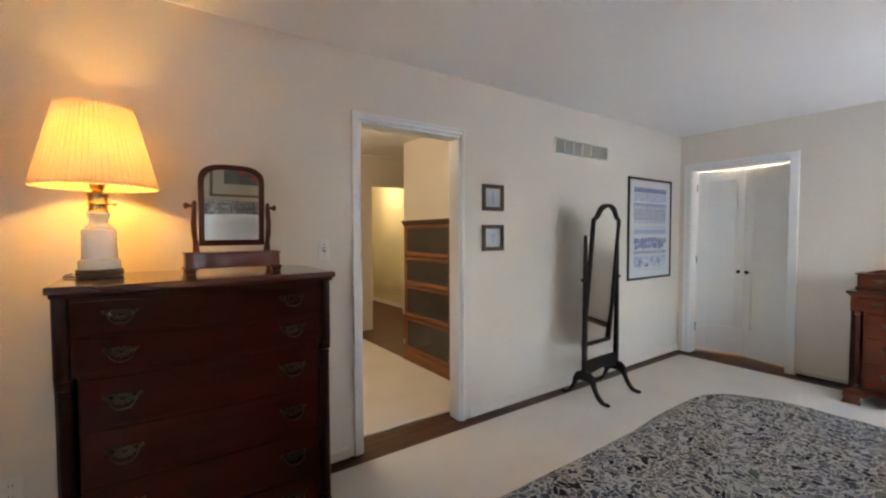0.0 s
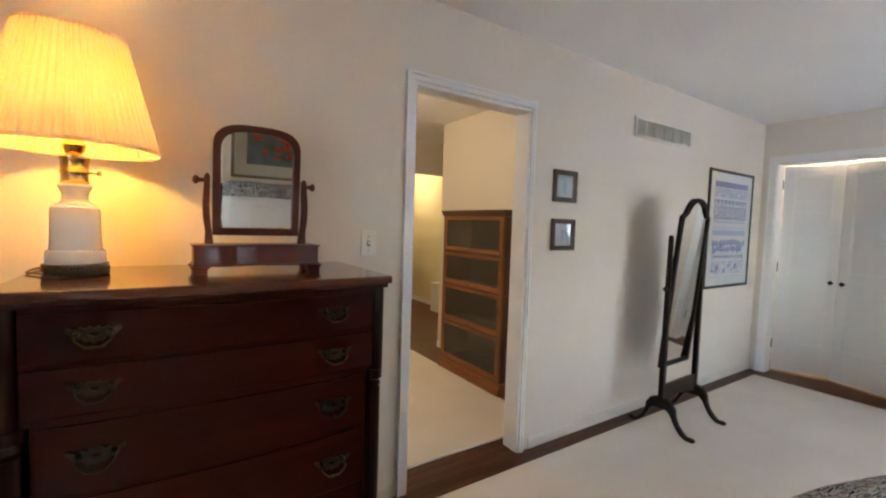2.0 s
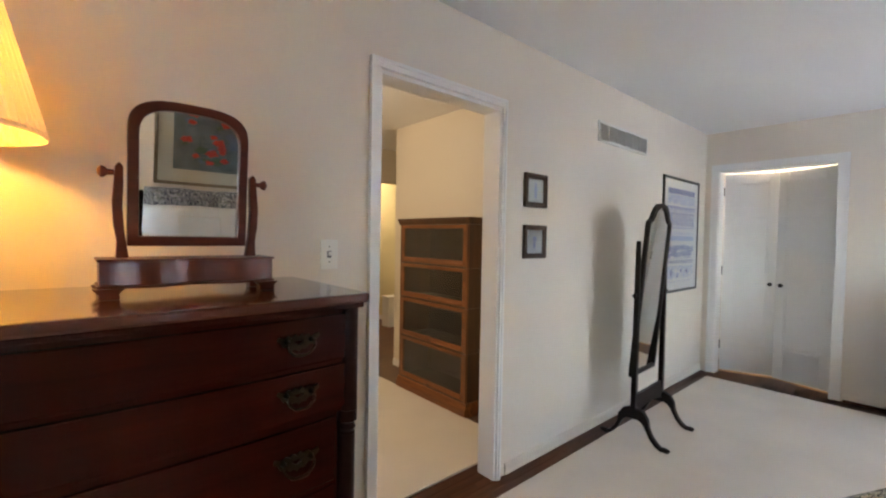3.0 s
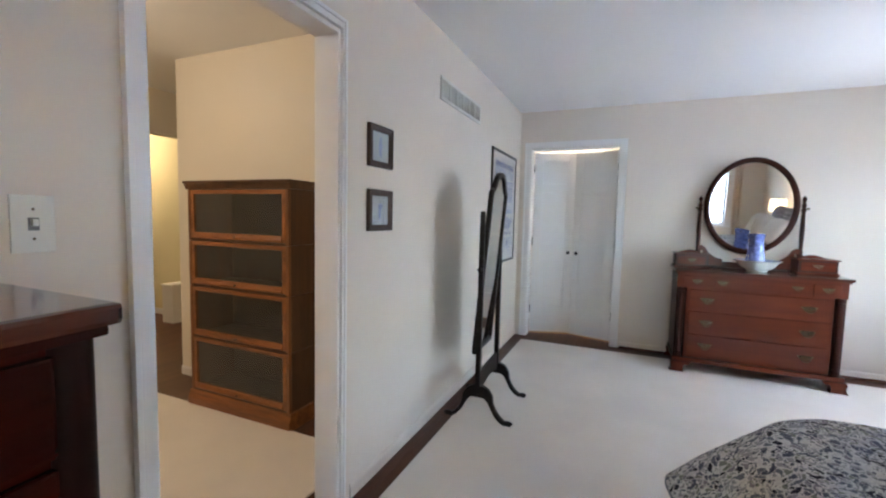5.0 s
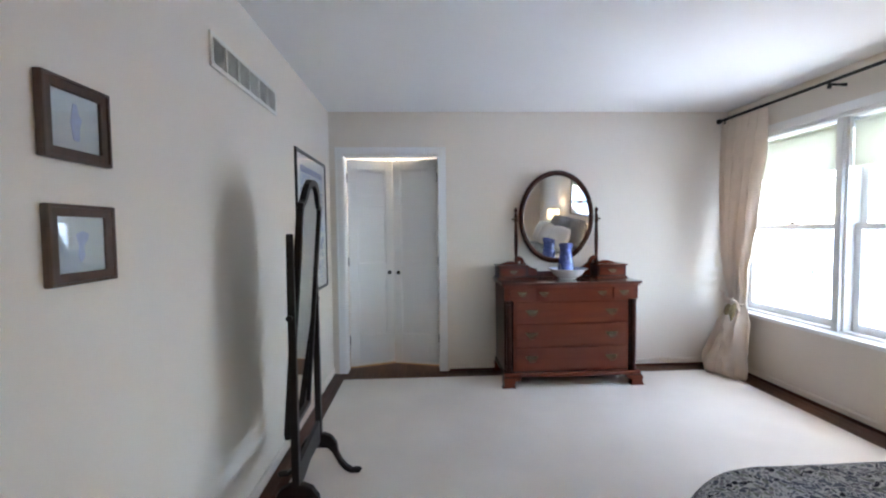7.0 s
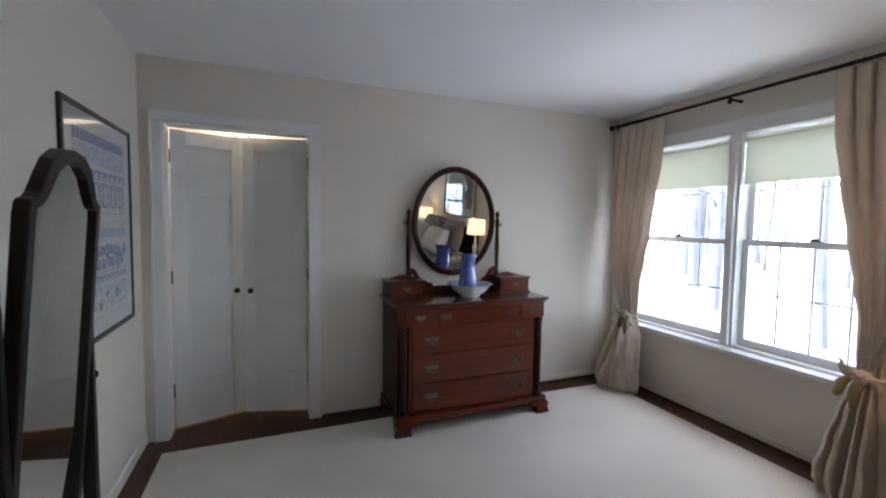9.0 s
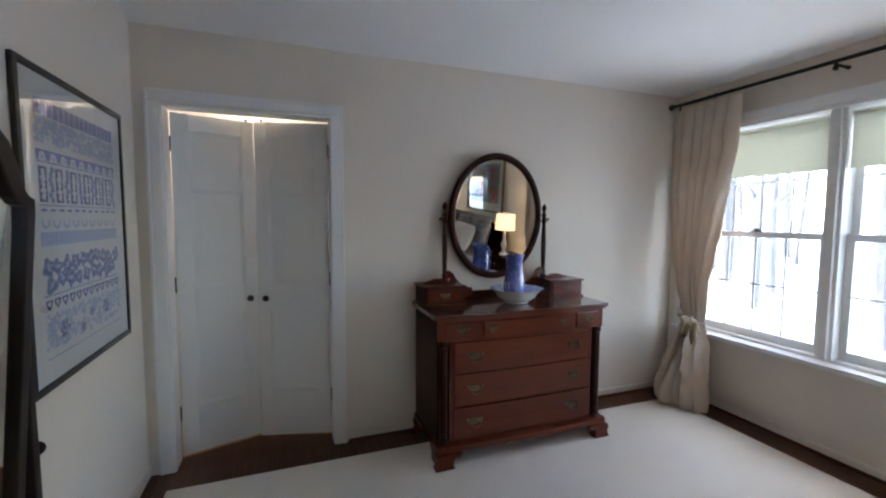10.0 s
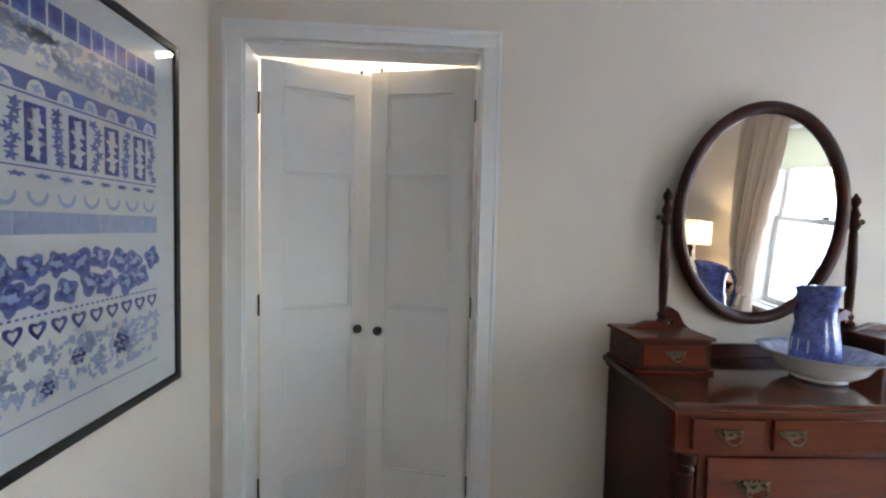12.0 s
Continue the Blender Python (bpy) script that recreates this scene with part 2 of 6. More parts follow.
LAMPSHADE = cloth("pleated_cream_shade_cloth", (0.80, 0.66, 0.48), 0.17, 0.04, 300)
WHITESHADE = cloth("white_drum_shade_cloth", (0.86, 0.83, 0.77), 0.24, 0.03, 300)
SPREAD = bedspread_cloth("blue_grey_printed_cotton")
SPREADHEM = material("blue_grey_cord", (0.16, 0.17, 0.20), 0.9, vary=0.2, scale=60, fine=300, bump=0.3, spec=0.1)
WHITECOTTON = material("white_quilted_cotton", (0.76, 0.75, 0.72), 0.95, vary=0.04, scale=6, fine=120, bump=0.4, spec=0.1, depth=0.006)
PAPER = material("white_print_paper", (0.78, 0.79, 0.80), 0.7, vary=0.015, scale=5, fine=60, bump=0.02)
MATBOARD = material("cream_mat_board", (0.72, 0.70, 0.60), 0.8, vary=0.02, scale=6, fine=80, bump=0.03)
BLUEDARK = material("cobalt_ink", (0.045, 0.065, 0.36), 0.7, vary=0.35, scale=60, fine=240, bump=0.02)
BLUEMID = material("mid_blue_ink", (0.13, 0.18, 0.52), 0.7, vary=0.3, scale=70, fine=240, bump=0.02)
BLUEPALE = material("pale_blue_ink", (0.42, 0.51, 0.74), 0.7, vary=0.15, scale=70, fine=240, bump=0.02)
SNOW = material("old_snow", (0.80, 0.81, 0.83), 0.9, vary=0.06, scale=0.4, fine=3, bump=0.4, depth=0.1)
BARK = material("grey_bark", (0.12, 0.11, 0.105), 0.9, vary=0.35, scale=6, fine=40, bump=0.8, depth=0.02, stretch=(1, 1, 0.2))
YELLOWWALL = material("pale_yellow_wall_paint", (0.77, 0.69, 0.45), 0.85, vary=0.015, scale=2.5, fine=160, bump=0.12, spec=0.25, depth=0.001)
VENTGREY = material("grey_beige_vent_enamel", (0.74, 0.71, 0.65), 0.5, vary=0.04, scale=12, fine=90, bump=0.04)
BULB = glowing("lit_bulb", (1.0, 0.62, 0.28), 1.0)


# ---- building helpers ----
def box(bm, x0, y0, z0, x1, y1, z1):
    v = [bm.verts.new(p) for p in ((x0, y0, z0), (x1, y0, z0), (x1, y1, z0), (x0, y1, z0), (x0, y0, z1), (x1, y0, z1), (x1, y1, z1), (x0, y1, z1))]
    for f in ((0, 3, 2, 1), (4, 5, 6, 7), (0, 1, 5, 4), (1, 2, 6, 5), (2, 3, 7, 6), (3, 0, 4, 7)):
        bm.faces.new([v[i] for i in f])


def lathe(bm, profile, at=(0, 0, 0), turns=24, start=0.0):
    """A turned body: profile of (radius, height), closed at both ends."""
    rings = []
    for r, h in profile:
        rings.append([bm.verts.new((at[0] + r * math.cos(start + math.tau * k / turns), at[1] + r * math.sin(start + math.tau * k / turns), at[2] + h)) for k in range(turns)])
    for a, b in zip(rings, rings[1:]):
        for k in range(turns):
            bm.faces.new((a[k], a[(k + 1) % turns], b[(k + 1) % turns], b[k]))
    bm.faces.new(rings[0][::-1])
    bm.faces.new(rings[-1])


def prism(bm, outline, plane, d0, d1):
    """An outline of (a, b) given depth along the third axis. plane: 'xz', 'yz' or 'xy'."""
    def put(a, b, d):
        return {"xz": (a, d, b), "yz": (d, a, b), "xy": (a, b, d)}[plane]
    lo = [bm.verts.new(put(a, b, d0)) for a, b in outline]
    hi = [bm.verts.new(put(a, b, d1)) for a, b in outline]
    n = len(outline)
    bm.faces.new(lo[::-1])
    bm.faces.new(hi)
    for k in range(n):
        bm.faces.new((lo[k], lo[(k + 1) % n], hi[(k + 1) % n], hi[k]))


def ring(bm, outer, inner, plane, d0, d1):
    """A closed frame between two outlines of the same count."""
    def put(a, b, d):
        return {"xz": (a, d, b), "yz": (d, a, b), "xy": (a, b, d)}[plane]
    ol, oh = [[bm.verts.new(put(a, b, d)) for a, b in outer] for d in (d0, d1)]
    il, ih = [[bm.verts.new(put(a, b, d)) for a, b in inner] for d in (d0, d1)]
    n = len(outer)
    for k in range(n):
        j = (k + 1) % n
        bm.faces.new((ol[k], ol[j], oh[j], oh[k]))
        bm.faces.new((il[j], il[k], ih[k], ih[j]))
        bm.faces.new((oh[k], oh[j], ih[j], ih[k]))
        bm.faces.new((ol[j], ol[k], il[k], il[j]))


def tube(bm, points, radii, turns=10):
    """A round limb through points."""
    points = [Vector(p) for p in points]
    if not isinstance(radii, (list, tuple)):
        radii = [radii] * len(points)
    rings = []
    for k, p in enumerate(points):
        way = (points[min(k + 1, len(points) - 1)] - points[max(k - 1, 0)]).normalized()
        side = way.cross(Vector((0, 0, 1)))
        side = side.normalized() if side.length > 0.05 else Vector((1, 0, 0))
        up = side.cross(way).normalized()
        rings.append([bm.verts.new(p + radii[k] * (math.cos(math.tau * j / turns) * side + math.sin(math.tau * j / turns) * up)) for j in range(turns)])
    for a, b in zip(rings, rings[1:]):
        for j in range(turns):
            bm.faces.new((a[j], a[(j + 1) % turns], b[(j + 1) % turns], b[j]))
    bm.faces.new(rings[0][::-1])
    bm.faces.new(rings[-1])


def sheet(bm, rows):
    """A quad sheet through rows of points."""
    vs = [[bm.verts.new(p) for p in row] for row in rows]
    for a, b in zip(vs, vs[1:]):
        for k in range(len(a) - 1):
            bm.faces.new((a[k], a[k + 1], b[k + 1], b[k]))


def finish(name, bm, mat, smooth=False, bevel=0.0, thick=0.0):
    bmesh.ops.recalc_face_normals(bm, faces=bm.faces)
    if bevel:
        edges = [e for e in bm.edges if len(e.link_faces) == 2 and e.calc_face_angle(0) > 0.6]
        bmesh.ops.bevel(bm, geom=edges, offset=bevel, segments=2, affect="EDGES", profile=0.6, clamp_overlap=True)
    me = bpy.data.meshes.new(name)
    bm.to_mesh(me)
    bm.free()
    me.materials.append(mat)
    if smooth:
        me.polygons.foreach_set("use_smooth", [True] * len(me.polygons))
    ob = new(name, me)
    if smooth:
        me.set_sharp_from_angle(angle=radians(40))
    if thick:
        mod = ob.modifiers.new("thickness", "SOLIDIFY")
        mod.thickness, mod.offset = thick, 0
    return ob


def part(name, bm, mat, parent, label="", smooth=False, bevel=0.0, thick=0.0, at=None):
    ob = finish(name, bm, mat, smooth, bevel, thick)
    ob.parent = parent
    if at is not None:
        ob.matrix_basis = at
    return tagged(ob, label)


def structure(name, bm, mat, label, category="", bevel=0.0, smooth=False):
    return tagged(finish(name, bm, mat, smooth, bevel), label, category or name.split("_")[0], kind="structure")


def thing(name, at, label, category, group="", turn=0.0):
    ob = new(name)
    ob.empty_display_size = 0.1
    ob.matrix_basis = pose(*at, 0, 0, turn)
    return tagged(ob, label, category, group)


def made(fn, *args):
    bm = bmesh.new()
    fn(bm, *args)
    return bm


def boxes(*dims):
    bm = bmesh.new()
    for d in dims:
        box(bm, *d)
    return bm


# ---- large structure ----
NORTH, EAST, SOUTH, WEST, TOP = 2.372, 5.035, -1.42, -1.60, 2.44
DOOR_A = (1.090, 1.868, 2.040)
CLOSET = (1.36, 2.25, 2.048)


def pierced(bm, along, d0, d1, a0, a1, z0, z1, holes):
    """A wall along x or y between depths d0 and d1, with holes (a0, a1, z0, z1) in order."""
    def slab(p0, p1, q0, q1):
        if p1 - p0 > 1e-4 and q1 - q0 > 1e-4:
            box(bm, *((p0, d0, q0, p1, d1, q1) if along == "x" else (d0, p0, q0, d1, p1, q1)))
    at = a0
    for h0, h1, k0, k1 in holes:
        slab(at, h0, z0, z1)
        slab(h0, h1, z0, k0)
        slab(h0, h1, k1, z1)
        at = h1
    slab(at, a1, z0, z1)


WIN = (2.997, 4.897, 0.56, 2.12)
WWIN = (-0.78, 0.12, 0.56, 2.12)
structure("wall_north", made(pierced, "x", NORTH, NORTH + 0.11, WEST - 0.14, EAST + 0.12, 0, TOP, [(DOOR_A[0], DOOR_A[1], -0.01, DOOR_A[2])]), WALL, "cream painted wall with a cased opening to the den")
structure("wall_east", made(pierced, "y", EAST, EAST + 0.12, SOUTH, NORTH, 0, TOP, [(CLOSET[0], CLOSET[1], -0.01, CLOSET[2])]), WALL, "cream painted wall with a closet opening")
structure("wall_south", made(pierced, "x", SOUTH - 0.20, SOUTH, WEST - 0.14, EAST + 0.12, 0, TOP, [WIN]), WALL, "cream painted wall with a wide double window")
structure("wall_west", made(pierced, "y", WEST - 0.14, WEST, SOUTH, NORTH, 0, TOP, [WWIN]), WALL, "cream painted wall with a sash window")
structure("ceiling", boxes((WEST - 0.14, SOUTH - 0.2, TOP, EAST + 0.12, NORTH + 0.11, TOP + 0.12), (EAST + 0.12, 0.8, TOP, EAST + 1.2, NORTH + 0.11, TOP + 0.12)), CEIL, "flat white painted ceiling")
floor_slab = structure("floor", boxes((WEST - 0.14, SOUTH - 0.2, -0.15, EAST + 0.12, NORTH + 0.11, 0.0), (-0.85, NORTH + 0.11, -0.15, 3.96, 9.0, 0.0), (EAST + 0.12, 0.8, -0.15, EAST + 1.2, NORTH + 0.11, 0.0)), FLOORWOOD, "dark stained oak strip floor")
structure("carpet_bedroom", boxes((WEST + 0.2, SOUTH + 0.21, 0.0, 4.835, 2.245, 0.014)), CARPET, "ivory cut-pile carpet with a bare wood margin", "carpet", bevel=0.005)

# den and hall beyond the opening
structure("carpet_den", boxes((-0.6, 2.545, 0.0, 2.285, 5.35, 0.014)), CARPET, "ivory carpet in the den", "carpet", bevel=0.005)
structure("wall_den_east", boxes((2.62, NORTH + 0.11, 0, 2.76, 4.47, TOP)), DENWALL, "warm cream den wall behind the bookcase", "wall")
structure("wall_den_west", boxes((-0.85, NORTH + 0.11, 0, -0.71, 9.0, TOP)), DENWALL, "warm cream den wall", "wall")
structure("wall_den_north", made(pierced, "x", 5.40, 5.54, -0.71, 3.82, 0, TOP, [(2.64, 3.70, -0.01, 2.03)]), DENWALL, "warm cream wall with a wide opening to the hall", "wall")
structure("wall_hall_east", boxes((3.82, 4.33, 0, 3.96, 9.0, TOP)), YELLOWWALL, "pale yellow hall wall", "wall")
structure("wall_hall_south", boxes((2.76, 4.33, 0, 3.82, 4.47, TOP)), DENWALL, "warm cream hall wall", "wall")
structure("wall_hall_north", boxes((-0.71, 8.86, 0, 3.82, 9.0, TOP)), YELLOWWALL, "pale yellow end wall of the hall", "wall")
structure("ceiling_den", boxes((-0.85, NORTH + 0.11, TOP, 3.96, 9.0, TOP + 0.12)), CEIL, "flat white den ceiling", "ceiling")

# closet behind the double doors
# Pale floor cut to the door line paints the glow under the doors.
bm = bmesh.new()
prism(bm, [(5.175, 2.235), (5.315, 1.812), (5.175, 1.375), (5.20, 0.92), (EAST + 1.09, 0.92), (EAST + 1.09, 2.35), (5.20, 2.35)], "xy", 0.0005, 0.006)
structure("floor_closet", bm, GLOWOAK, "closet floor in light oak, paled for the glow under the doors", "floor")
structure("wall_closet_back", boxes((EAST + 1.1, 0.8, 0, EAST + 1.2, NORTH + 0.11, TOP)), WALL, "plain closet back wall", "wall")
structure("wall_closet_north", boxes((EAST + 0.12, NORTH, 0, EAST + 1.1, NORTH + 0.11, TOP)), WALL, "plain closet side wall", "wall")
structure("wall_closet_south", boxes((EAST + 0.12, 0.8, 0, EAST + 1.1, 0.9, TOP)), WALL, "plain closet side wall", "wall")


def casing(name, along, face, out, a0, a1, top, label, w=0.08, w1=0.0):
    """Flat white door casing with a raised outer bead; face is the wall's plane, out the side it stands on."""
    bm = bmesh.new()
    t = 0.018
    f0, f1 = sorted((face, face + out * t))
    g0, g1 = sorted((face, face + out * (t + 0.004)))
    def put(p0, q0, p1, q1, d0, d1):
        box(bm, *((p0, d0, q0, p1, d1, q1) if along == "x" else (d0, p0, q0, d1, p1, q1)))
    v = w1 or w
    for s, e in ((a0 - w + 0.016, a0 + 0.004), (a1 - 0.004, a1 + v - 0.016)):
        put(s, 0, e, top + 0.004, f0, f1)
    put(a0 - w, 0, a0 - w + 0.016, top + w, g0, g1)
    put(a1 + v - 0.016, 0, a1 + v, top + w, g0, g1)
    put(a0 - w + 0.016, top + 0.004, a1 + v - 0.016, top + w - 0.016, f0, f1)
    put(a0 - w + 0.016, top + w - 0.016, a1 + v - 0.016, top + w, g0, g1)
    return structure(name, bm, TRIM, label, "trim", bevel=0.003)


casing("trim_den_opening", "x", NORTH, -1, *DOOR_A, "white painted door casing round the den opening", 0.045, 0.026)
casing("trim_den_opening_far", "x", NORTH + 0.11, 1, *DOOR_A, "white painted door casing on the den side", 0.045)
casing("trim_closet", "y", EAST, -1, *CLOSET, "white painted casing round the closet doors", 0.066)
# jamb linings
structure("trim_den_jamb", boxes((DOOR_A[0] - 0.001, NORTH - 0.004, 0, DOOR_A[0] + 0.016, NORTH + 0.114, DOOR_A[2]), (DOOR_A[1] - 0.016, NORTH - 0.004, 0, DOOR_A[1] + 0.001, NORTH + 0.114, DOOR_A[2]),
          (DOOR_A[0] + 0.016, NORTH - 0.004, DOOR_A[2] - 0.016, DOOR_A[1] - 0.016, NORTH + 0.114, DOOR_A[2] + 0.001)), TRIM, "white painted door jamb", "trim", bevel=0.002)
structure("trim_closet_jamb", boxes((EAST - 0.004, CLOSET[0] - 0.001, 0, EAST + 0.124, CLOSET[0] + 0.012, CLOSET[2]), (EAST - 0.004, CLOSET[1] - 0.012, 0, EAST + 0.124, CLOSET[1] + 0.001, CLOSET[2]),
          (EAST - 0.004, CLOSET[0] + 0.012, CLOSET[2] - 0.012, EAST + 0.124, CLOSET[1] - 0.012, CLOSET[2] + 0.001)), TRIM, "white painted closet jamb", "trim", bevel=0.002)


def skirting(name, x0, y0, x1, y1, out, mat=WALL):
    """A low painted baseboard with a rounded cap, along x or y."""
    bm = bmesh.new()
    prof = [(0, 0), (0.009, 0), (0.009, 0.056), (0.006, 0.064), (0.003, 0.070), (0, 0.070)]
    if abs(x1 - x0) > abs(y1 - y0):
        prism(bm, [(y0 + out * a, b) for a, b in prof], "yz", x0, x1)
    else:
        prism(bm, [(x0 + out * a, b) for a, b in prof], "xz", y0, y1)
    return structure(name, bm, mat, "low painted baseboard along the wall", "baseboard")


BASEWHITE = material("cream_baseboard_paint", (0.765, 0.69, 0.60), 0.7, vary=0.03, scale=6, fine=80, bump=0.05)
skirting("baseboard_north_a", WEST, NORTH, DOOR_A[0] - 0.08, NORTH, -1, BASEWHITE)
skirting("baseboard_north_b", DOOR_A[1] + 0.08, NORTH, EAST, NORTH, -1, BASEWHITE)
skirting("baseboard_east_a", EAST, SOUTH, EAST, CLOSET[0] - 0.08, -1, BASEWHITE)
skirting("baseboard_south", WEST, SOUTH, EAST - 0.015, SOUTH, 1, BASEWHITE)
# Dark strips stand in for the shadow line at the walls' foot.
for name, dims in (("trim_base_shoe_south", (WEST, SOUTH + 0.0095, 0.004, EAST - 0.02, SOUTH + 0.026, 0.024)), ("trim_base_shoe_east", (EAST - 0.026, SOUTH + 0.03, 0.004, EAST - 0.0095, CLOSET[0] - 0.08, 0.024))):
    structure(name, boxes(dims), FLOORWOOD, "dark wood strip standing for shadow at the foot of the baseboard", "trim", bevel=0.006)
skirting("baseboard_den", 2.62, 3.97, 2.62, 4.47, -1, TRIM)
skirting("baseboard_hall", 3.82, 5.6, 3.82, 8.8, -1, TRIM)


def sash_window(name, along, inner, out, a0, a1, z0, z1, units, label):
    """Double-hung sashes with thin grilles in a white frame; inner is the room face of the wall, out points outdoors."""
    root = tagged(new(name), label, "window", kind="structure")
    def put(bm, p0, q0, p1, q1, d0, d1):
        e0, e1 = sorted((inner + out * d0, inner + out * d1))
        box(bm, *((p0, e0, q0, p1, e1, q1) if along == "x" else (e0, p0, q0, e1, p1, q1)))
    bm = bmesh.new()
    put(bm, a0, z0, a0 + 0.035, z1, 0.0, 0.20)
    put(bm, a1 - 0.035, z0, a1, z1, 0.0, 0.20)
    put(bm, a0 + 0.035, z1 - 0.02, a1 - 0.035, z1, 0.0, 0.20)
    put(bm, a0 + 0.035, z0, a1 - 0.035, z0 + 0.03, 0.05, 0.20)
    spans, w = [], (a1 - a0 - 0.07 - 0.09 * (units - 1)) / units
    for k in range(units):
        s = a0 + 0.035 + k * (w + 0.09)
        spans.append((s, s + w))
        if k:
            put(bm, s - 0.09, z0 + 0.03, s - 0.07, z1 - 0.02, 0.04, 0.20)
            put(bm, s - 0.07, z0 + 0.03, s - 0.02, z1 - 0.02, 0.015, 0.20)
            put(bm, s - 0.02, z0 + 0.03, s, z1 - 0.02, 0.04, 0.20)
    part("window_frame", bm, TRIM, root, bevel=0.003)
    bm = bmesh.new()
    put(bm, a0 - 0.075, z0 - 0.018, a1 + 0.075, z0 + 0.012, -0.045, -0.001)
    put(bm, a0 + 0.035, z0 + 0.0, a1 - 0.035, z0 + 0.012, -0.001, 0.05)
    part("window_sill", bm, TRIM, root, bevel=0.004)
    bm = bmesh.new()
    put(bm, a0 - 0.07, z0 + 0.012, a0, z1 + 0.07, -0.018, -0.001)
    put(bm, a1, z0 + 0.012, a1 + 0.07, z1 + 0.07, -0.018, -0.001)
    put(bm, a0, z1, a1, z1 + 0.07, -0.018, -0.001)
    part("window_casing", bm, TRIM, root, bevel=0.003)
    mid = z0 + 0.03 + (z1 - z0 - 0.05) * 0.493
    for s, e in spans:
        for which, lo, hi, d in (("lower_sash", z0 + 0.03, mid + 0.022, 0.105), ("upper_sash", mid - 0.022, z1 - 0.02, 0.145)):
            bm = bmesh.new()
            foot = 0.055 if which == "lower_sash" else 0.042
            head = 0.042 if which == "lower_sash" else 0.045
            put(bm, s, lo, s + 0.042, hi, d, d + 0.036)
            put(bm, e - 0.042, lo, e, hi, d, d + 0.036)
            put(bm, s + 0.042, lo, e - 0.042, lo + foot, d, d + 0.036)
            put(bm, s + 0.042, hi - head, e - 0.042, hi, d, d + 0.036)
            sash = part(which, bm, TRIM, root, bevel=0.003)
            g0, g1, h0, h1 = s + 0.042, e - 0.042, lo + foot, hi - head
            for k in range(1, 4):
                x = g0 + (g1 - g0) * k / 4
                bm = bmesh.new()
                put(bm, x - 0.006, h0, x + 0.006, h1, d + 0.008, d + 0.015)
                part("muntin", bm, TRIM, sash)
            bm = bmesh.new()
            put(bm, g0, (h0 + h1) / 2 - 0.006, g1, (h0 + h1) / 2 + 0.006, d + 0.007, d + 0.016)
            part("muntin", bm, TRIM, sash)
            for k in range(4):
                for j in range(2):
                    bm = bmesh.new()
                    put(bm, g0 + (g1 - g0) * k / 4 + 0.0005, h0 + (h1 - h0) * j / 2 + 0.0005, g0 + (g1 - g0) * (k + 1) / 4 - 0.0005, h0 + (h1 - h0) * (j + 1) / 2 - 0.0005, d + 0.018, d + 0.022)
                    pane = part("pane", bm, GLASS, sash)
                    pane.visible_shadow = False
            if which == "lower_sash":
                bm = bmesh.new()
                c = (s + e) / 2
                put(bm, c - 0.035, hi, c + 0.035, hi + 0.008, d + 0.004, d + 0.030)
                put(bm, c - 0.012, hi + 0.008, c + 0.030, hi + 0.022, d + 0.008, d + 0.022)
                part("sash_lock", bm, IRON, sash, "dark metal sash lock", bevel=0.003)
    return root


sash_window("window_south", "x", SOUTH, -1, *WIN, 2, "white double-hung twin window over a snowy wood")
sash_window("window_west", "y", WEST, -1, *WWIN, 1, "white double-hung window in the end wall")

# ---- outdoors ----
structure("ground", boxes((-400, -500, -0.75, 400, 400, -0.6)), SNOW, "flat ground under old snow", "ground")


def bare_tree(x, y, h, r, seed):
    """A leafless tree: tapered trunk with forking limbs."""
    rng = random.Random(seed)
    root = thing("bare_tree", (x, y, -0.6), "leafless grey tree standing in snow", "tree", "bare trees in the wood")
    bm = bmesh.new()
    lean = (rng.uniform(-0.04, 0.04), rng.uniform(-0.04, 0.04))
    spine = [(lean[0] * z + 0.05 * math.sin(z + seed), lean[1] * z, z) for z in [h * k / 8 for k in range(9)]]
    tube(bm, spine, [r * (1 - 0.85 * k / 8) + 0.01 for k in range(9)], 8)
    part("trunk", bm, BARK, root, smooth=True)
    bm = bmesh.new()
    for k in range(13):
        z0 = h * rng.uniform(0.22, 0.92)
        a, ln = rng.uniform(0, math.tau), h * rng.uniform(0.10, 0.24)
        b = Vector((lean[0] * z0, lean[1] * z0, z0))
        pts = [b + Vector((math.cos(a) * ln * u, math.sin(a) * ln * u, ln * (0.9 * u + 0.25 * u * u))) for u in (0, 0.35, 0.7, 1.0)]
        tube(bm, pts, [r * 0.30, r * 0.2, r * 0.12, 0.008], 6)
        for j in range(3):
            q, a2, l2 = pts[1 + j % 3], a + rng.uniform(-1.0, 1.0), ln * rng.uniform(0.3, 0.6)
            tube(bm, [q, q + Vector((math.cos(a2) * l2 * 0.5, math.sin(a2) * l2 * 0.5, l2 * 0.6)), q + Vector((math.cos(a2) * l2, math.sin(a2) * l2, l2))], [r * 0.12, r * 0.07, 0.005], 5)
    part("limb", bm, BARK, root, smooth=True)


_rng = random.Random(5)
for k in range(34):
    yy = -_rng.uniform(7, 34)
    bare_tree(4.0 + _rng.uniform(-0.1, 1.0) * abs(yy) * 0.9 - 2.0, yy, _rng.uniform(8, 15), _rng.uniform(0.07, 0.20), k)
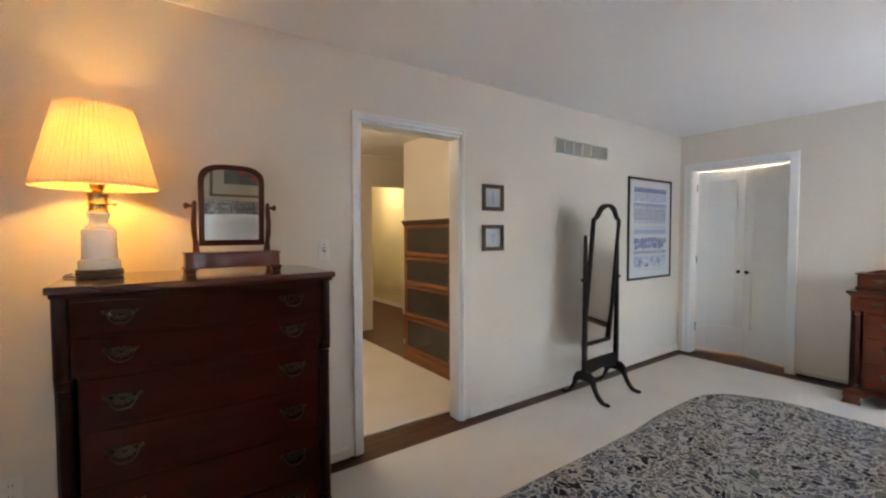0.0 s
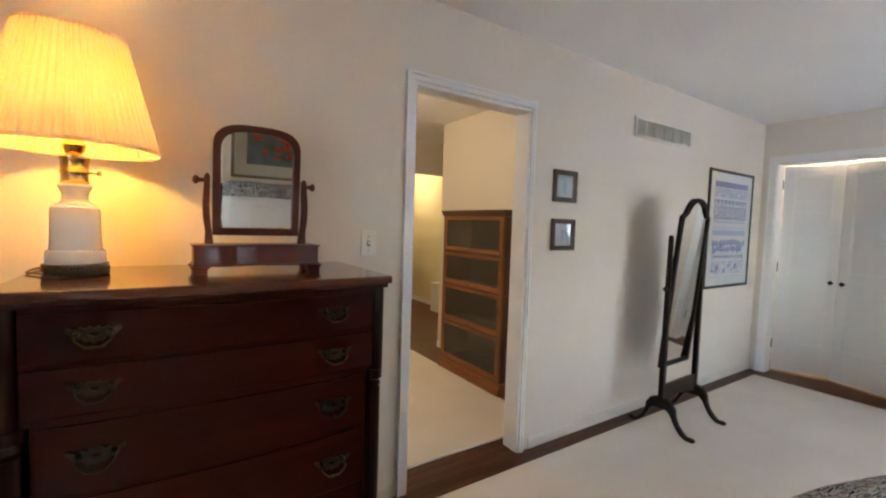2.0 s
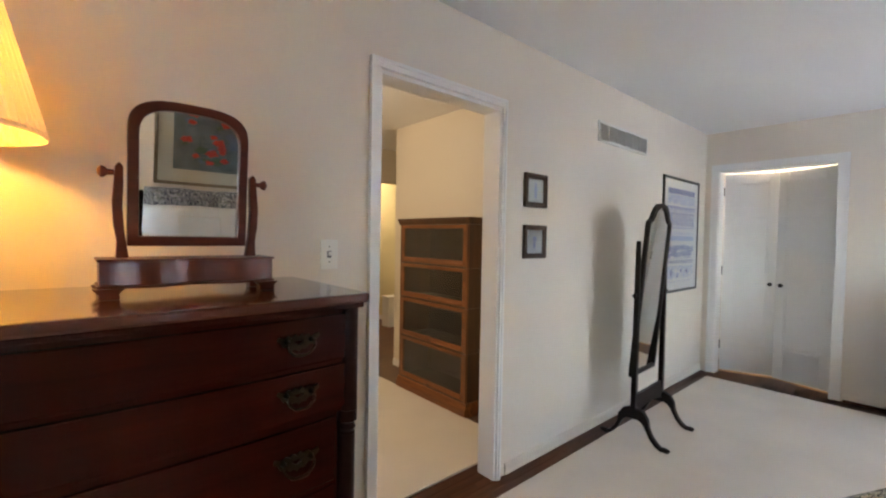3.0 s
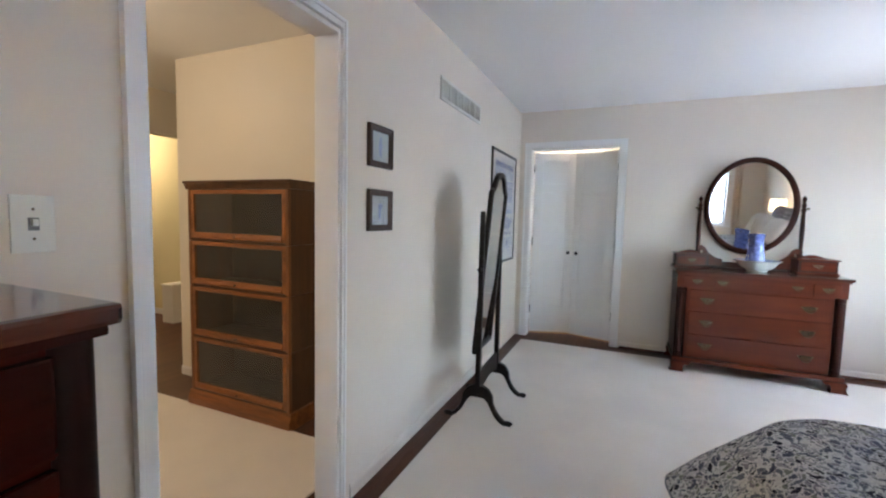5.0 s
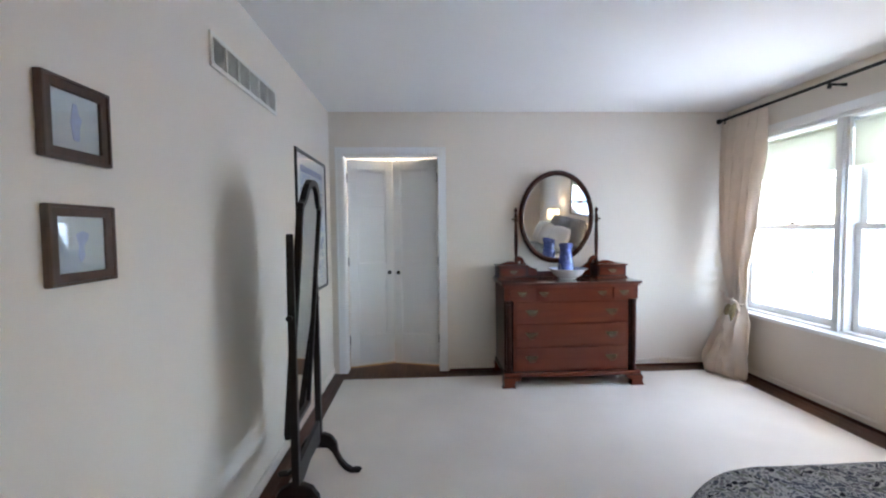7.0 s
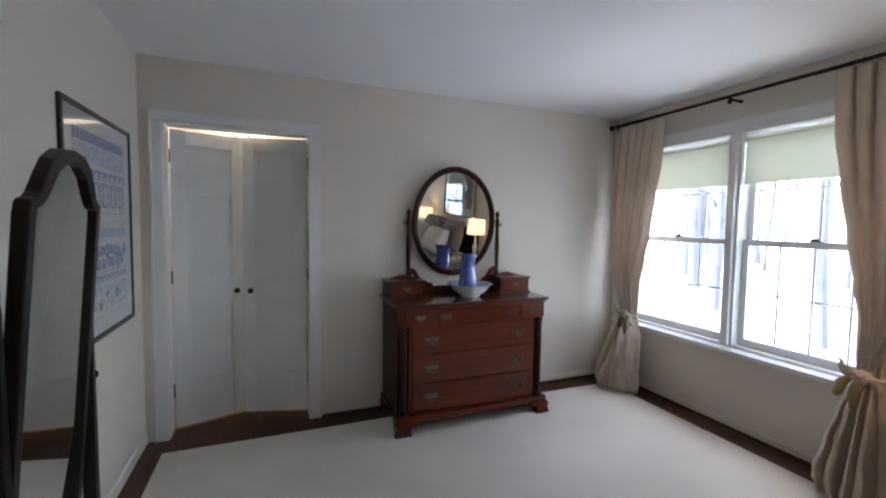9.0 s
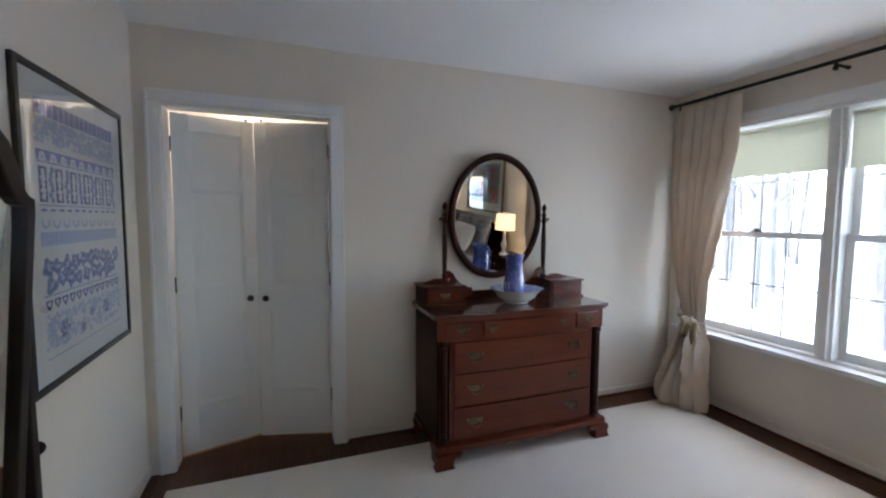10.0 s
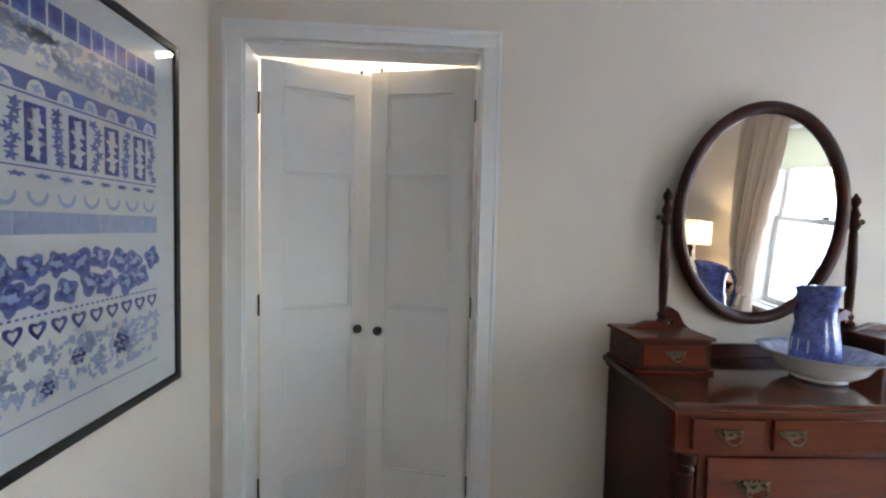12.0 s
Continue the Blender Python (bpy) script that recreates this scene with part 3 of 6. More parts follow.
# ---- closet doors ----
def closet_leaf(hinge_y, side, turn):
    """A three-panel leaf hung on the closet side of the jamb; side +1 runs to higher y."""
    root = thing("closet_door", (EAST + 0.105, hinge_y, 0.028), "white three-panel closet door standing slightly ajar", "door", "pair of closet doors", turn)
    w, h, t = 0.4405, 1.998, 0.034
    def bar(bm, a0, z0, a1, z1, d0=0.0, d1=t):
        box(bm, d0, min(side * a0, side * a1), z0, d1, max(side * a0, side * a1), z1)
    bm = bmesh.new()
    bar(bm, 0, 0, 0.085, h)
    bar(bm, w - 0.075, 0, w, h)
    rails = [(0, 0.29), (0.83, 1.00), (1.565, 1.655), (1.90, h)]
    for a, b in rails:
        bar(bm, 0.085, a, w - 0.075, b)
    part("door_frame", bm, DOORWHITE, root, bevel=0.003)
    for (a, b), (c, d) in zip(rails, rails[1:]):
        bm = bmesh.new()
        bar(bm, 0.085, b, w - 0.075, c, 0.012, t - 0.012)
        part("door_panel", bm, DOORWHITE, root)
        bm = bmesh.new()
        for s0, z0, s1, z1 in ((0.085, b, 0.097, c), (w - 0.087, b, w - 0.075, c), (0.097, b, w - 0.087, b + 0.012), (0.097, c - 0.012, w - 0.087, c)):
            bar(bm, s0, z0, s1, z1, 0.005, 0.012)
        part("panel_moulding", bm, DOORWHITE, root, bevel=0.003)
    bm = bmesh.new()
    lathe(bm, [(0.009, 0), (0.009, 0.016), (0.016, 0.022), (0.020, 0.032), (0.018, 0.042), (0.008, 0.047)], turns=20)
    bmesh.ops.rotate(bm, verts=bm.verts, matrix=Matrix.Rotation(radians(-90), 3, "Y"))
    part("knob", bm, BLACK, root, "small round black knob", smooth=True, at=pose(0, side * (w - 0.055), 0.905))
    for z in (0.22, 0.98, 1.78):
        bm = bmesh.new()
        lathe(bm, [(0.0045, 0), (0.0045, 0.085)], (-0.004, -side * 0.006, z), 10)
        part("hinge", bm, DARKBRASS, root, "dark bronze hinge")
    bm = bmesh.new()
    lathe(bm, [(0.008, 0), (0.008, 0.012), (0.004, 0.020)], (t / 2, side * (w - 0.04), h), 12)
    part("ball_catch", bm, IRON, root)


closet_leaf(CLOSET[1] - 0.0260, -1, 19.5)
closet_leaf(CLOSET[0] + 0.0180, 1, -14.0)


# ---- drawer furniture ----
def bowed(bm, x0, x1, z0, z1, front, back, bow, half):
    """A block whose front follows a shallow bow centred on x = 0."""
    n = 14
    arc = [(x0 + (x1 - x0) * k / n) for k in range(n + 1)]
    outline = [(x, front - bow * (1 - (x / half) ** 2)) for x in arc] + [(x1, back), (x0, back)]
    prism(bm, outline, "xy", z0, z1)


def bail_pull(parent, x, y, z, s=1.0, metal=None):
    """A brass drop handle: a pierced bat-wing plate, two posts and a swinging bail, facing -y."""
    half = [(0.0, 0.016), (0.010, 0.024), (0.018, 0.016), (0.030, 0.022), (0.040, 0.014), (0.058, 0.022), (0.062, 0.012), (0.050, 0.002), (0.044, -0.010), (0.030, -0.008), (0.020, -0.020), (0.008, -0.018), (0.0, -0.026)]
    outer = [(a * s, b * s) for a, b in half] + [(-a * s, b * s) for a, b in half[-2:0:-1]]
    inner = [(0.22 * a, 0.30 * b) for a, b in outer]
    bm = bmesh.new()
    ring(bm, outer, inner, "xz", -0.0020, 0.004)
    plate = part("back_plate", bm, metal or BRASS, parent, "aged brass bat-wing plate", at=pose(x, y, z))
    bm = bmesh.new()
    for k in (-1, 1):
        tube(bm, [(k * 0.036 * s, 0, 0.006 * s), (k * 0.036 * s, -0.008 * s, 0.006 * s), (k * 0.036 * s, -0.022 * s, 0.006 * s)], [0.009 * s, 0.006 * s, 0.005 * s], 8)
    arc = [(0.038, 0.006), (0.040, -0.004), (0.036, -0.014), (0.026, -0.022), (0.020, -0.028), (0.010, -0.030), (0.0, -0.030)]
    arc = arc + [(-a, b) for a, b in arc[-2::-1]]
    tube(bm, [(a * s, -0.018 * s - 0.25 * (0.006 - b) * s, b * s) for a, b in arc], [(0.0028 + 0.0016 * (1 - abs(a) / 0.04)) * s for a, b in arc], 8)
    return part("handle", bm, metal or BRASS, parent, "aged brass bail handle", smooth=True, at=pose(x, y, z))


def turned_column(bm, x, y, z0, z1, r, rope=True):
    prof = [(r * 1.25, 0), (r * 1.25, 0.03), (r * 0.8, 0.036), (r * 1.1, 0.05), (r * 0.85, 0.06)]
    h = z1 - z0
    n = int((h - 0.12) / 0.012)
    for k in range(n):
        zz = 0.06 + (h - 0.12) * k / n
        prof += [(r * 0.95, zz + 0.002), (r * (1.045 if rope else 1.0), zz + 0.007)]
    prof += [(r * 0.85, h - 0.06), (r * 1.1, h - 0.05), (r * 0.8, h - 0.036), (r * 1.25, h - 0.03), (r * 1.25, h)]
    lathe(bm, prof, (x, y, z0), 14)


def drawer(root, x0, x1, z0, z1, front, bow, half, mat, pulls, s=1.0):
    bm = bmesh.new()
    bowed(bm, x0 + 0.003, x1 - 0.003, z0 + 0.003, z1 - 0.003, front, front + 0.05, bow, half)
    ob = part("drawer", bm, mat, root, bevel=0.004)
    for x in pulls:
        y = front - bow * (1 - (x / half) ** 2)
        bail_pull(ob, x, y - 0.003, (z0 + z1) / 2 + 0.004, s, DARKBRASS if mat is MAHOG else BRASS)
    return ob


def tall_chest():
    root = thing("chest_of_drawers", (0.245, 2.09, 0), "tall dark mahogany chest of drawers with brass bail handles", "chest")
    half, front, back, bow = 0.47, -0.236, 0.265, 0.022
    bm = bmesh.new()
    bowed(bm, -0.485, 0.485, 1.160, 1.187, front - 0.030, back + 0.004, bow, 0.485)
    part("top", bm, MAHOGLITTOP, root, bevel=0.007)
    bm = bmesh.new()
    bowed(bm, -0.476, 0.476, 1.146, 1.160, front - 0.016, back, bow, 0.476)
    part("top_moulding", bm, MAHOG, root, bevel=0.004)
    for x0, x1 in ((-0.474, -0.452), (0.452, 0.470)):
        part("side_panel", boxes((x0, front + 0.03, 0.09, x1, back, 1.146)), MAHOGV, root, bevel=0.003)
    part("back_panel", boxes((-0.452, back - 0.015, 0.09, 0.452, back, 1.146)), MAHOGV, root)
    bm = bmesh.new()
    bowed(bm, -0.473, 0.469, 0.868, 1.146, front + 0.012, front + 0.06, bow, half)
    bowed(bm, -0.412, 0.412, 0.095, 0.868, front + 0.016, front + 0.06, bow, half)
    part("front_frame", bm, MAHOG, root)
    drawer(root, -0.430, 0.430, 1.010, 1.135, front, bow, half, MAHOG, (-0.29, 0.295), 0.86)
    drawer(root, -0.430, 0.430, 0.880, 1.003, front, bow, half, MAHOG, (-0.29, 0.295), 0.86)
    for z0, z1 in ((0.685, 0.862), (0.488, 0.678), (0.290, 0.481), (0.115, 0.283)):
        drawer(root, -0.408, 0.408, z0, z1, front + 0.008, bow, half, MAHOG, (-0.29, 0.295), 0.94)
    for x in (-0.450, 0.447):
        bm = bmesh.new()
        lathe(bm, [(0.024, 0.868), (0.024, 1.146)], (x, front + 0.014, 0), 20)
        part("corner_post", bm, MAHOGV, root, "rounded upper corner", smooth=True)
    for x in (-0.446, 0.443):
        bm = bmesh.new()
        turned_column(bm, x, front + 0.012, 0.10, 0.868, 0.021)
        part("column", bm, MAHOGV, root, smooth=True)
    bm = bmesh.new()
    bowed(bm, -0.478, 0.476, 0.060, 0.098, front - 0.010, back, bow, 0.478)
    part("plinth", bm, MAHOG, root, bevel=0.006)
    for x in (-0.42, 0.42):
        for y in (front + 0.03, back - 0.04):
            bm = bmesh.new()
            lathe(bm, [(0.022, 0), (0.030, 0.012), (0.034, 0.030), (0.024, 0.050), (0.030, 0.060)], (x, y, 0.0), 16)
            part("foot", bm, MAHOGV, root, smooth=True)


tall_chest()


def low_dresser():
    root = thing("dresser", (4.79, 0.262, 0.0), "red mahogany four-row dresser with bracket feet and brass pulls", "dresser", "", -90)
    half, front, back, bow = 0.58, -0.228, 0.222, 0.020
    bm = bmesh.new()
    bowed(bm, -0.600, 0.600, 0.872, 0.895, front - 0.016, back + 0.004, bow, 0.60)
    part("top", bm, REDTOP, root, bevel=0.006)
    bm = bmesh.new()
    bowed(bm, -0.588, 0.588, 0.856, 0.872, front - 0.004, back, bow, 0.588)
    part("top_moulding", bm, REDWOOD, root, bevel=0.004)
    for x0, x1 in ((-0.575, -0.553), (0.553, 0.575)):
        part("side_panel", boxes((x0, front + 0.03, 0.12, x1, back, 0.856)), REDWOODSHADED, root, bevel=0.003)
    part("back_panel", boxes((-0.553, back - 0.015, 0.12, 0.553, back, 0.856)), REDWOODSHADED, root)
    bm = bmesh.new()
    bowed(bm, -0.575, 0.575, 0.738, 0.856, front + 0.010, front + 0.06, bow, half)
    bowed(bm, -0.500, 0.500, 0.125, 0.738, front + 0.022, front + 0.06, bow, half)
    part("front_frame", bm, REDWOOD, root)
    drawer(root, -0.535, -0.318, 0.748, 0.846, front, bow, half, REDWOOD, (-0.428,), 0.65)
    drawer(root, -0.300, 0.335, 0.748, 0.846, front, bow, half, REDWOOD, (-0.245, 0.253), 0.65)
    drawer(root, 0.352, 0.535, 0.748, 0.846, front, bow, half, REDWOOD, (0.444,), 0.65)
    for z0, z1 in ((0.548, 0.728), (0.348, 0.541), (0.150, 0.341)):
        drawer(root, -0.480, 0.490, z0, z1, front + 0.010, bow, half, REDWOOD, (-0.345, 0.340), 0.85)
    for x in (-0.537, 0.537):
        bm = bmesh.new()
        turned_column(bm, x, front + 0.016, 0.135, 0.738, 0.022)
        part("column", bm, REDWOODSHADED, root, "rope-turned corner column", smooth=True)
    bm = bmesh.new()
    bowed(bm, -0.588, 0.588, 0.100, 0.135, front - 0.034, back, bow, 0.588)
    part("plinth", bm, REDWOOD, root, bevel=0.007)
    curve = [(0, 0.100), (0.150, 0.100), (0.135, 0.078), (0.118, 0.070), (0.104, 0.076), (0.094, 0.060), (0.092, 0.034), (0.100, 0.014), (0.104, 0.0), (-0.020, 0.0), (-0.016, 0.014), (-0.002, 0.034), (0.002, 0.055), (-0.006, 0.082)]
    for sx in (-1, 1):
        for y0, y1 in ((front - 0.032, front + 0.004), (back - 0.03, back)):
            bm = bmesh.new()
            prism(bm, [(sx * (0.590 - a), b) for a, b in curve], "xz", y0 - (0.026 if y0 < 0 else 0), y1)
            part("bracket_foot", bm, REDWOOD, root, bevel=0.003)
        bm = bmesh.new()
        prism(bm, [(front + 0.004 + a, b) for a, b in [(0, 0.1), (0.12, 0.1), (0.10, 0.07), (0.085, 0.06), (0.085, 0.0), (0, 0.0)]], "yz", sx * 0.585 - 0.02 * (sx > 0), sx * 0.585 + 0.02 * (sx < 0))
        part("bracket_foot", bm, REDWOOD, root, bevel=0.003)


low_dresser()


def oval_points(rx, rz, n=64):
    return [(rx * math.cos(math.tau * k / n), rz * math.sin(math.tau * k / n)) for k in range(n)]


def lipped_oval(bm, rx, rz, w, d):
    """A rounded oval moulding of width w and depth d in the xz plane."""
    n, m = 72, 10
    loops = []
    for j in range(m):
        a = math.tau * j / m
        off, y = w / 2 * math.cos(a), d / 2 * math.sin(a)
        loops.append([bm.verts.new(((rx + off) * math.cos(math.tau * k / n), y, (rz + off) * math.sin(math.tau * k / n))) for k in range(n)])
    for j in range(m):
        p, q = loops[j], loops[(j + 1) % m]
        for k in range(n):
            bm.faces.new((p[k], p[(k + 1) % n], q[(k + 1) % n], q[k]))


def spindle(bm, x, y, z0, z1, r):
    h = z1 - z0
    prof = [(1.5, 0), (1.5, 0.03), (0.9, 0.05), (1.3, 0.08), (0.8, 0.10), (1.0, 0.20), (1.15, 0.45), (0.9, 0.70), (0.75, 0.72), (1.35, 0.76), (0.8, 0.80), (1.2, 0.84), (0.7, 0.88), (0.6, 0.90), (1.1, 0.93), (1.0, 0.96), (0.4, 0.985), (0.25, 1.0)]
    lathe(bm, [(r * a, h * b) for a, b in prof], (x, y, z0), 14)


def dressing_mirror():
    root = thing("dressing_mirror", (4.90, 0.262, 0.896), "oval swing mirror on a mahogany stand with two small drawers", "mirror", "", -90)
    for sx in (-1, 1):
        c = sx * 0.450
        bm = boxes((c - 0.130, -0.105, 0.012, c + 0.130, 0.10, 0.112))
        body = part("drawer_box", bm, REDWOODSHADED, root, bevel=0.003)
        bm = boxes((c - 0.142, -0.118, 0.112, c + 0.142, 0.105, 0.124))
        part("lid_moulding", bm, REDWOOD, root, bevel=0.004)
        bm = boxes((c - 0.140, -0.116, 0.0, c + 0.140, 0.105, 0.012))
        part("base_moulding", bm, REDWOOD, root, bevel=0.003)
        bm = boxes((c - 0.112, -0.112, 0.026, c + 0.112, -0.105, 0.100))
        dr = part("drawer", bm, REDWOOD, root, bevel=0.002)
        bail_pull(dr, c, -0.114, 0.066, 0.6)
        bm = bmesh.new()
        spindle(bm, sx * 0.383, 0.085, 0.124, 0.652, 0.0155)
        part("post", bm, REDWOODSHADED, root, smooth=True)
        bm = bmesh.new()
        scroll = [(0.16, 0.0), (0.16, 0.06), (0.10, 0.075), (0.045, 0.12), (0.020, 0.165), (-0.012, 0.185), (-0.042, 0.165), (-0.048, 0.135), (-0.030, 0.118), (-0.012, 0.128), (-0.008, 0.140), (0.004, 0.130), (-0.004, 0.100), (-0.030, 0.082), (-0.075, 0.0)]
        prism(bm, [(sx * (0.345 - a), b + 0.012) for a, b in scroll], "xz", 0.072, 0.098)
        part("scroll_bracket", bm, REDWOOD, root, bevel=0.003)
        bm = bmesh.new()
        prism(bm, [(c + a, b) for a, b in [(-0.11, 0.124), (-0.07, 0.134), (-0.02, 0.150), (0.02, 0.150), (0.07, 0.134), (0.11, 0.124)]], "xz", 0.02, 0.05)
        part("crest", bm, REDWOOD, root, bevel=0.003)
        bm = bmesh.new()
        lathe(bm, [(0.010, 0), (0.006, 0.008), (0.012, 0.016), (0.006, 0.026)], turns=12)
        bmesh.ops.rotate(bm, verts=bm.verts, matrix=Matrix.Rotation(radians(90 * sx), 3, "Y"))
        part("pivot_knob", bm, BRASS, root, smooth=True, at=pose(sx * 0.398, 0.085, 0.54))
    bm = boxes((-0.32, 0.075, 0.0, 0.32, 0.098, 0.05))
    part("back_rail", bm, REDWOODSHADED, root, bevel=0.003)
    tilt = pose(0, 0.085, 0.557, 2.9)
    bm = bmesh.new()
    lipped_oval(bm, 0.334, 0.409, 0.048, 0.036)
    part("mirror_frame", bm, REDWOODSHADED, root, "mahogany oval frame", smooth=True, at=tilt)
    bm = bmesh.new()
    prism(bm, oval_points(0.330, 0.405), "xz", 0.002, 0.008)
    part("mirror_glass", bm, MIRROR, root, "clear oval mirror glass", at=tilt)
    bm = bmesh.new()
    prism(bm, oval_points(0.335, 0.410), "xz", 0.009, 0.016)
    part("backing", bm, REDWOODSHADED, root, at=tilt)


dressing_mirror()

CHINA = material("white_ironstone", (0.78, 0.78, 0.76), 0.15, vary=0.02, scale=8, fine=60, bump=0.02, coat=0.6)
PALECHINA = material("pale_blue_transfer_china", (0.42, 0.48, 0.66), 0.15, vary=0.45, scale=30, fine=110, bump=0.02, coat=0.6)
BLUECHINA = material("cobalt_transfer_china", (0.11, 0.15, 0.44), 0.15, vary=0.75, scale=38, fine=110, bump=0.02, coat=0.6)


def wash_basin():
    root = thing("wash_basin", (4.745, 0.236, 0.896), "white china wash basin with a blue printed inside", "basin")
    n = 48
    def shell(bm, prof, wave):
        rows = []
        for r, h in prof:
            rows.append([(r * (1 + wave * (r / 0.17) ** 3 * math.cos(9 * math.tau * k / n)) * math.cos(math.tau * k / n), r * (1 + wave * (r / 0.17) ** 3 * math.cos(9 * math.tau * k / n)) * math.sin(math.tau * k / n), h) for k in range(n + 1)])
        sheet(bm, rows)
    bm = bmesh.new()
    shell(bm, [(0.001, 0.0), (0.070, 0.0), (0.078, 0.006), (0.078, 0.016), (0.100, 0.024), (0.125, 0.045), (0.140, 0.070), (0.152, 0.084), (0.170, 0.092), (0.172, 0.096)], 0.02)
    bmesh.ops.remove_doubles(bm, verts=bm.verts, dist=0.0005)
    part("bowl", bm, CHINA, root, smooth=True)
    bm = bmesh.new()
    shell(bm, [(0.172, 0.096), (0.150, 0.089), (0.136, 0.074), (0.120, 0.050), (0.095, 0.032), (0.060, 0.026), (0.001, 0.026)], 0.02)
    bmesh.ops.remove_doubles(bm, verts=bm.verts, dist=0.0005)
    part("bowl_inside", bm, PALECHINA, root, "pale blue printed bowl inside", smooth=True)


def water_pitcher():
    root = thing("water_pitcher", (4.745, 0.252, 0.924), "cobalt blue and white china pitcher standing in the basin", "pitcher")
    prof = [(0.056, 0.0), (0.064, 0.012), (0.069, 0.045), (0.066, 0.09), (0.059, 0.14), (0.052, 0.18), (0.049, 0.21), (0.050, 0.235), (0.054, 0.262), (0.060, 0.285)]
    n = 36
    rows = []
    for r, h in prof:
        k = max(0.0, (h - 0.19) / 0.105)
        rows.append([((r + 0.035 * k * max(0, math.cos(a)) ** 6) * math.cos(a), (r + 0.035 * k * max(0, math.cos(a)) ** 6) * math.sin(a), h + 0.012 * k * math.cos(a)) for a in [math.tau * j / n for j in range(n + 1)]])
    bm = bmesh.new()
    sheet(bm, [[(0, 0, 0)] * (n + 1)] + rows)
    bmesh.ops.remove_doubles(bm, verts=bm.verts, dist=0.0005)
    part("body", bm, BLUECHINA, root, smooth=True, thick=0.005)
    bm = bmesh.new()
    tube(bm, [(-0.048, 0, 0.265), (-0.085, 0, 0.275), (-0.108, 0, 0.240), (-0.112, 0, 0.180), (-0.095, 0, 0.110), (-0.062, 0, 0.075)], [0.008, 0.009, 0.009, 0.009, 0.008, 0.006], 10)
    part("handle", bm, BLUECHINA, root, "looped blue china handle", smooth=True)
    for k in range(5):
        bm = bmesh.new()
        a = -math.pi / 2 - 0.9 + 0.42 * k
        pts = [((0.0665 if h < 0.12 else 0.060) * math.cos(a), (0.0665 if h < 0.12 else 0.060) * math.sin(a), h) for h in (0.02, 0.07, 0.11)]
        tube(bm, pts, [0.002, 0.004, 0.002], 6)
        part("white_panel", bm, CHINA, root, smooth=True)
    root.rotation_euler = (0, 0, radians(165))


wash_basin()
water_pitcher()


# ---- lamps ----
def pleated_shade(bm, r0, r1, h, pleats, amp):
    n = pleats * 4
    rows = []
    for j in range(9):
        f = j / 8
        r = r0 + (r1 - r0) * f
        rows.append([((r + amp * (1 if (k % 4) < 2 else -1) * (0.6 + 0.4 * (r / r0))) * math.cos(math.tau * k / n), (r + amp * (1 if (k % 4) < 2 else -1) * (0.6 + 0.4 * (r / r0))) * math.sin(math.tau * k / n), h * f) for k in range(n + 1)])
    sheet(bm, rows)
    bmesh.ops.remove_doubles(bm, verts=bm.verts, dist=0.00005)


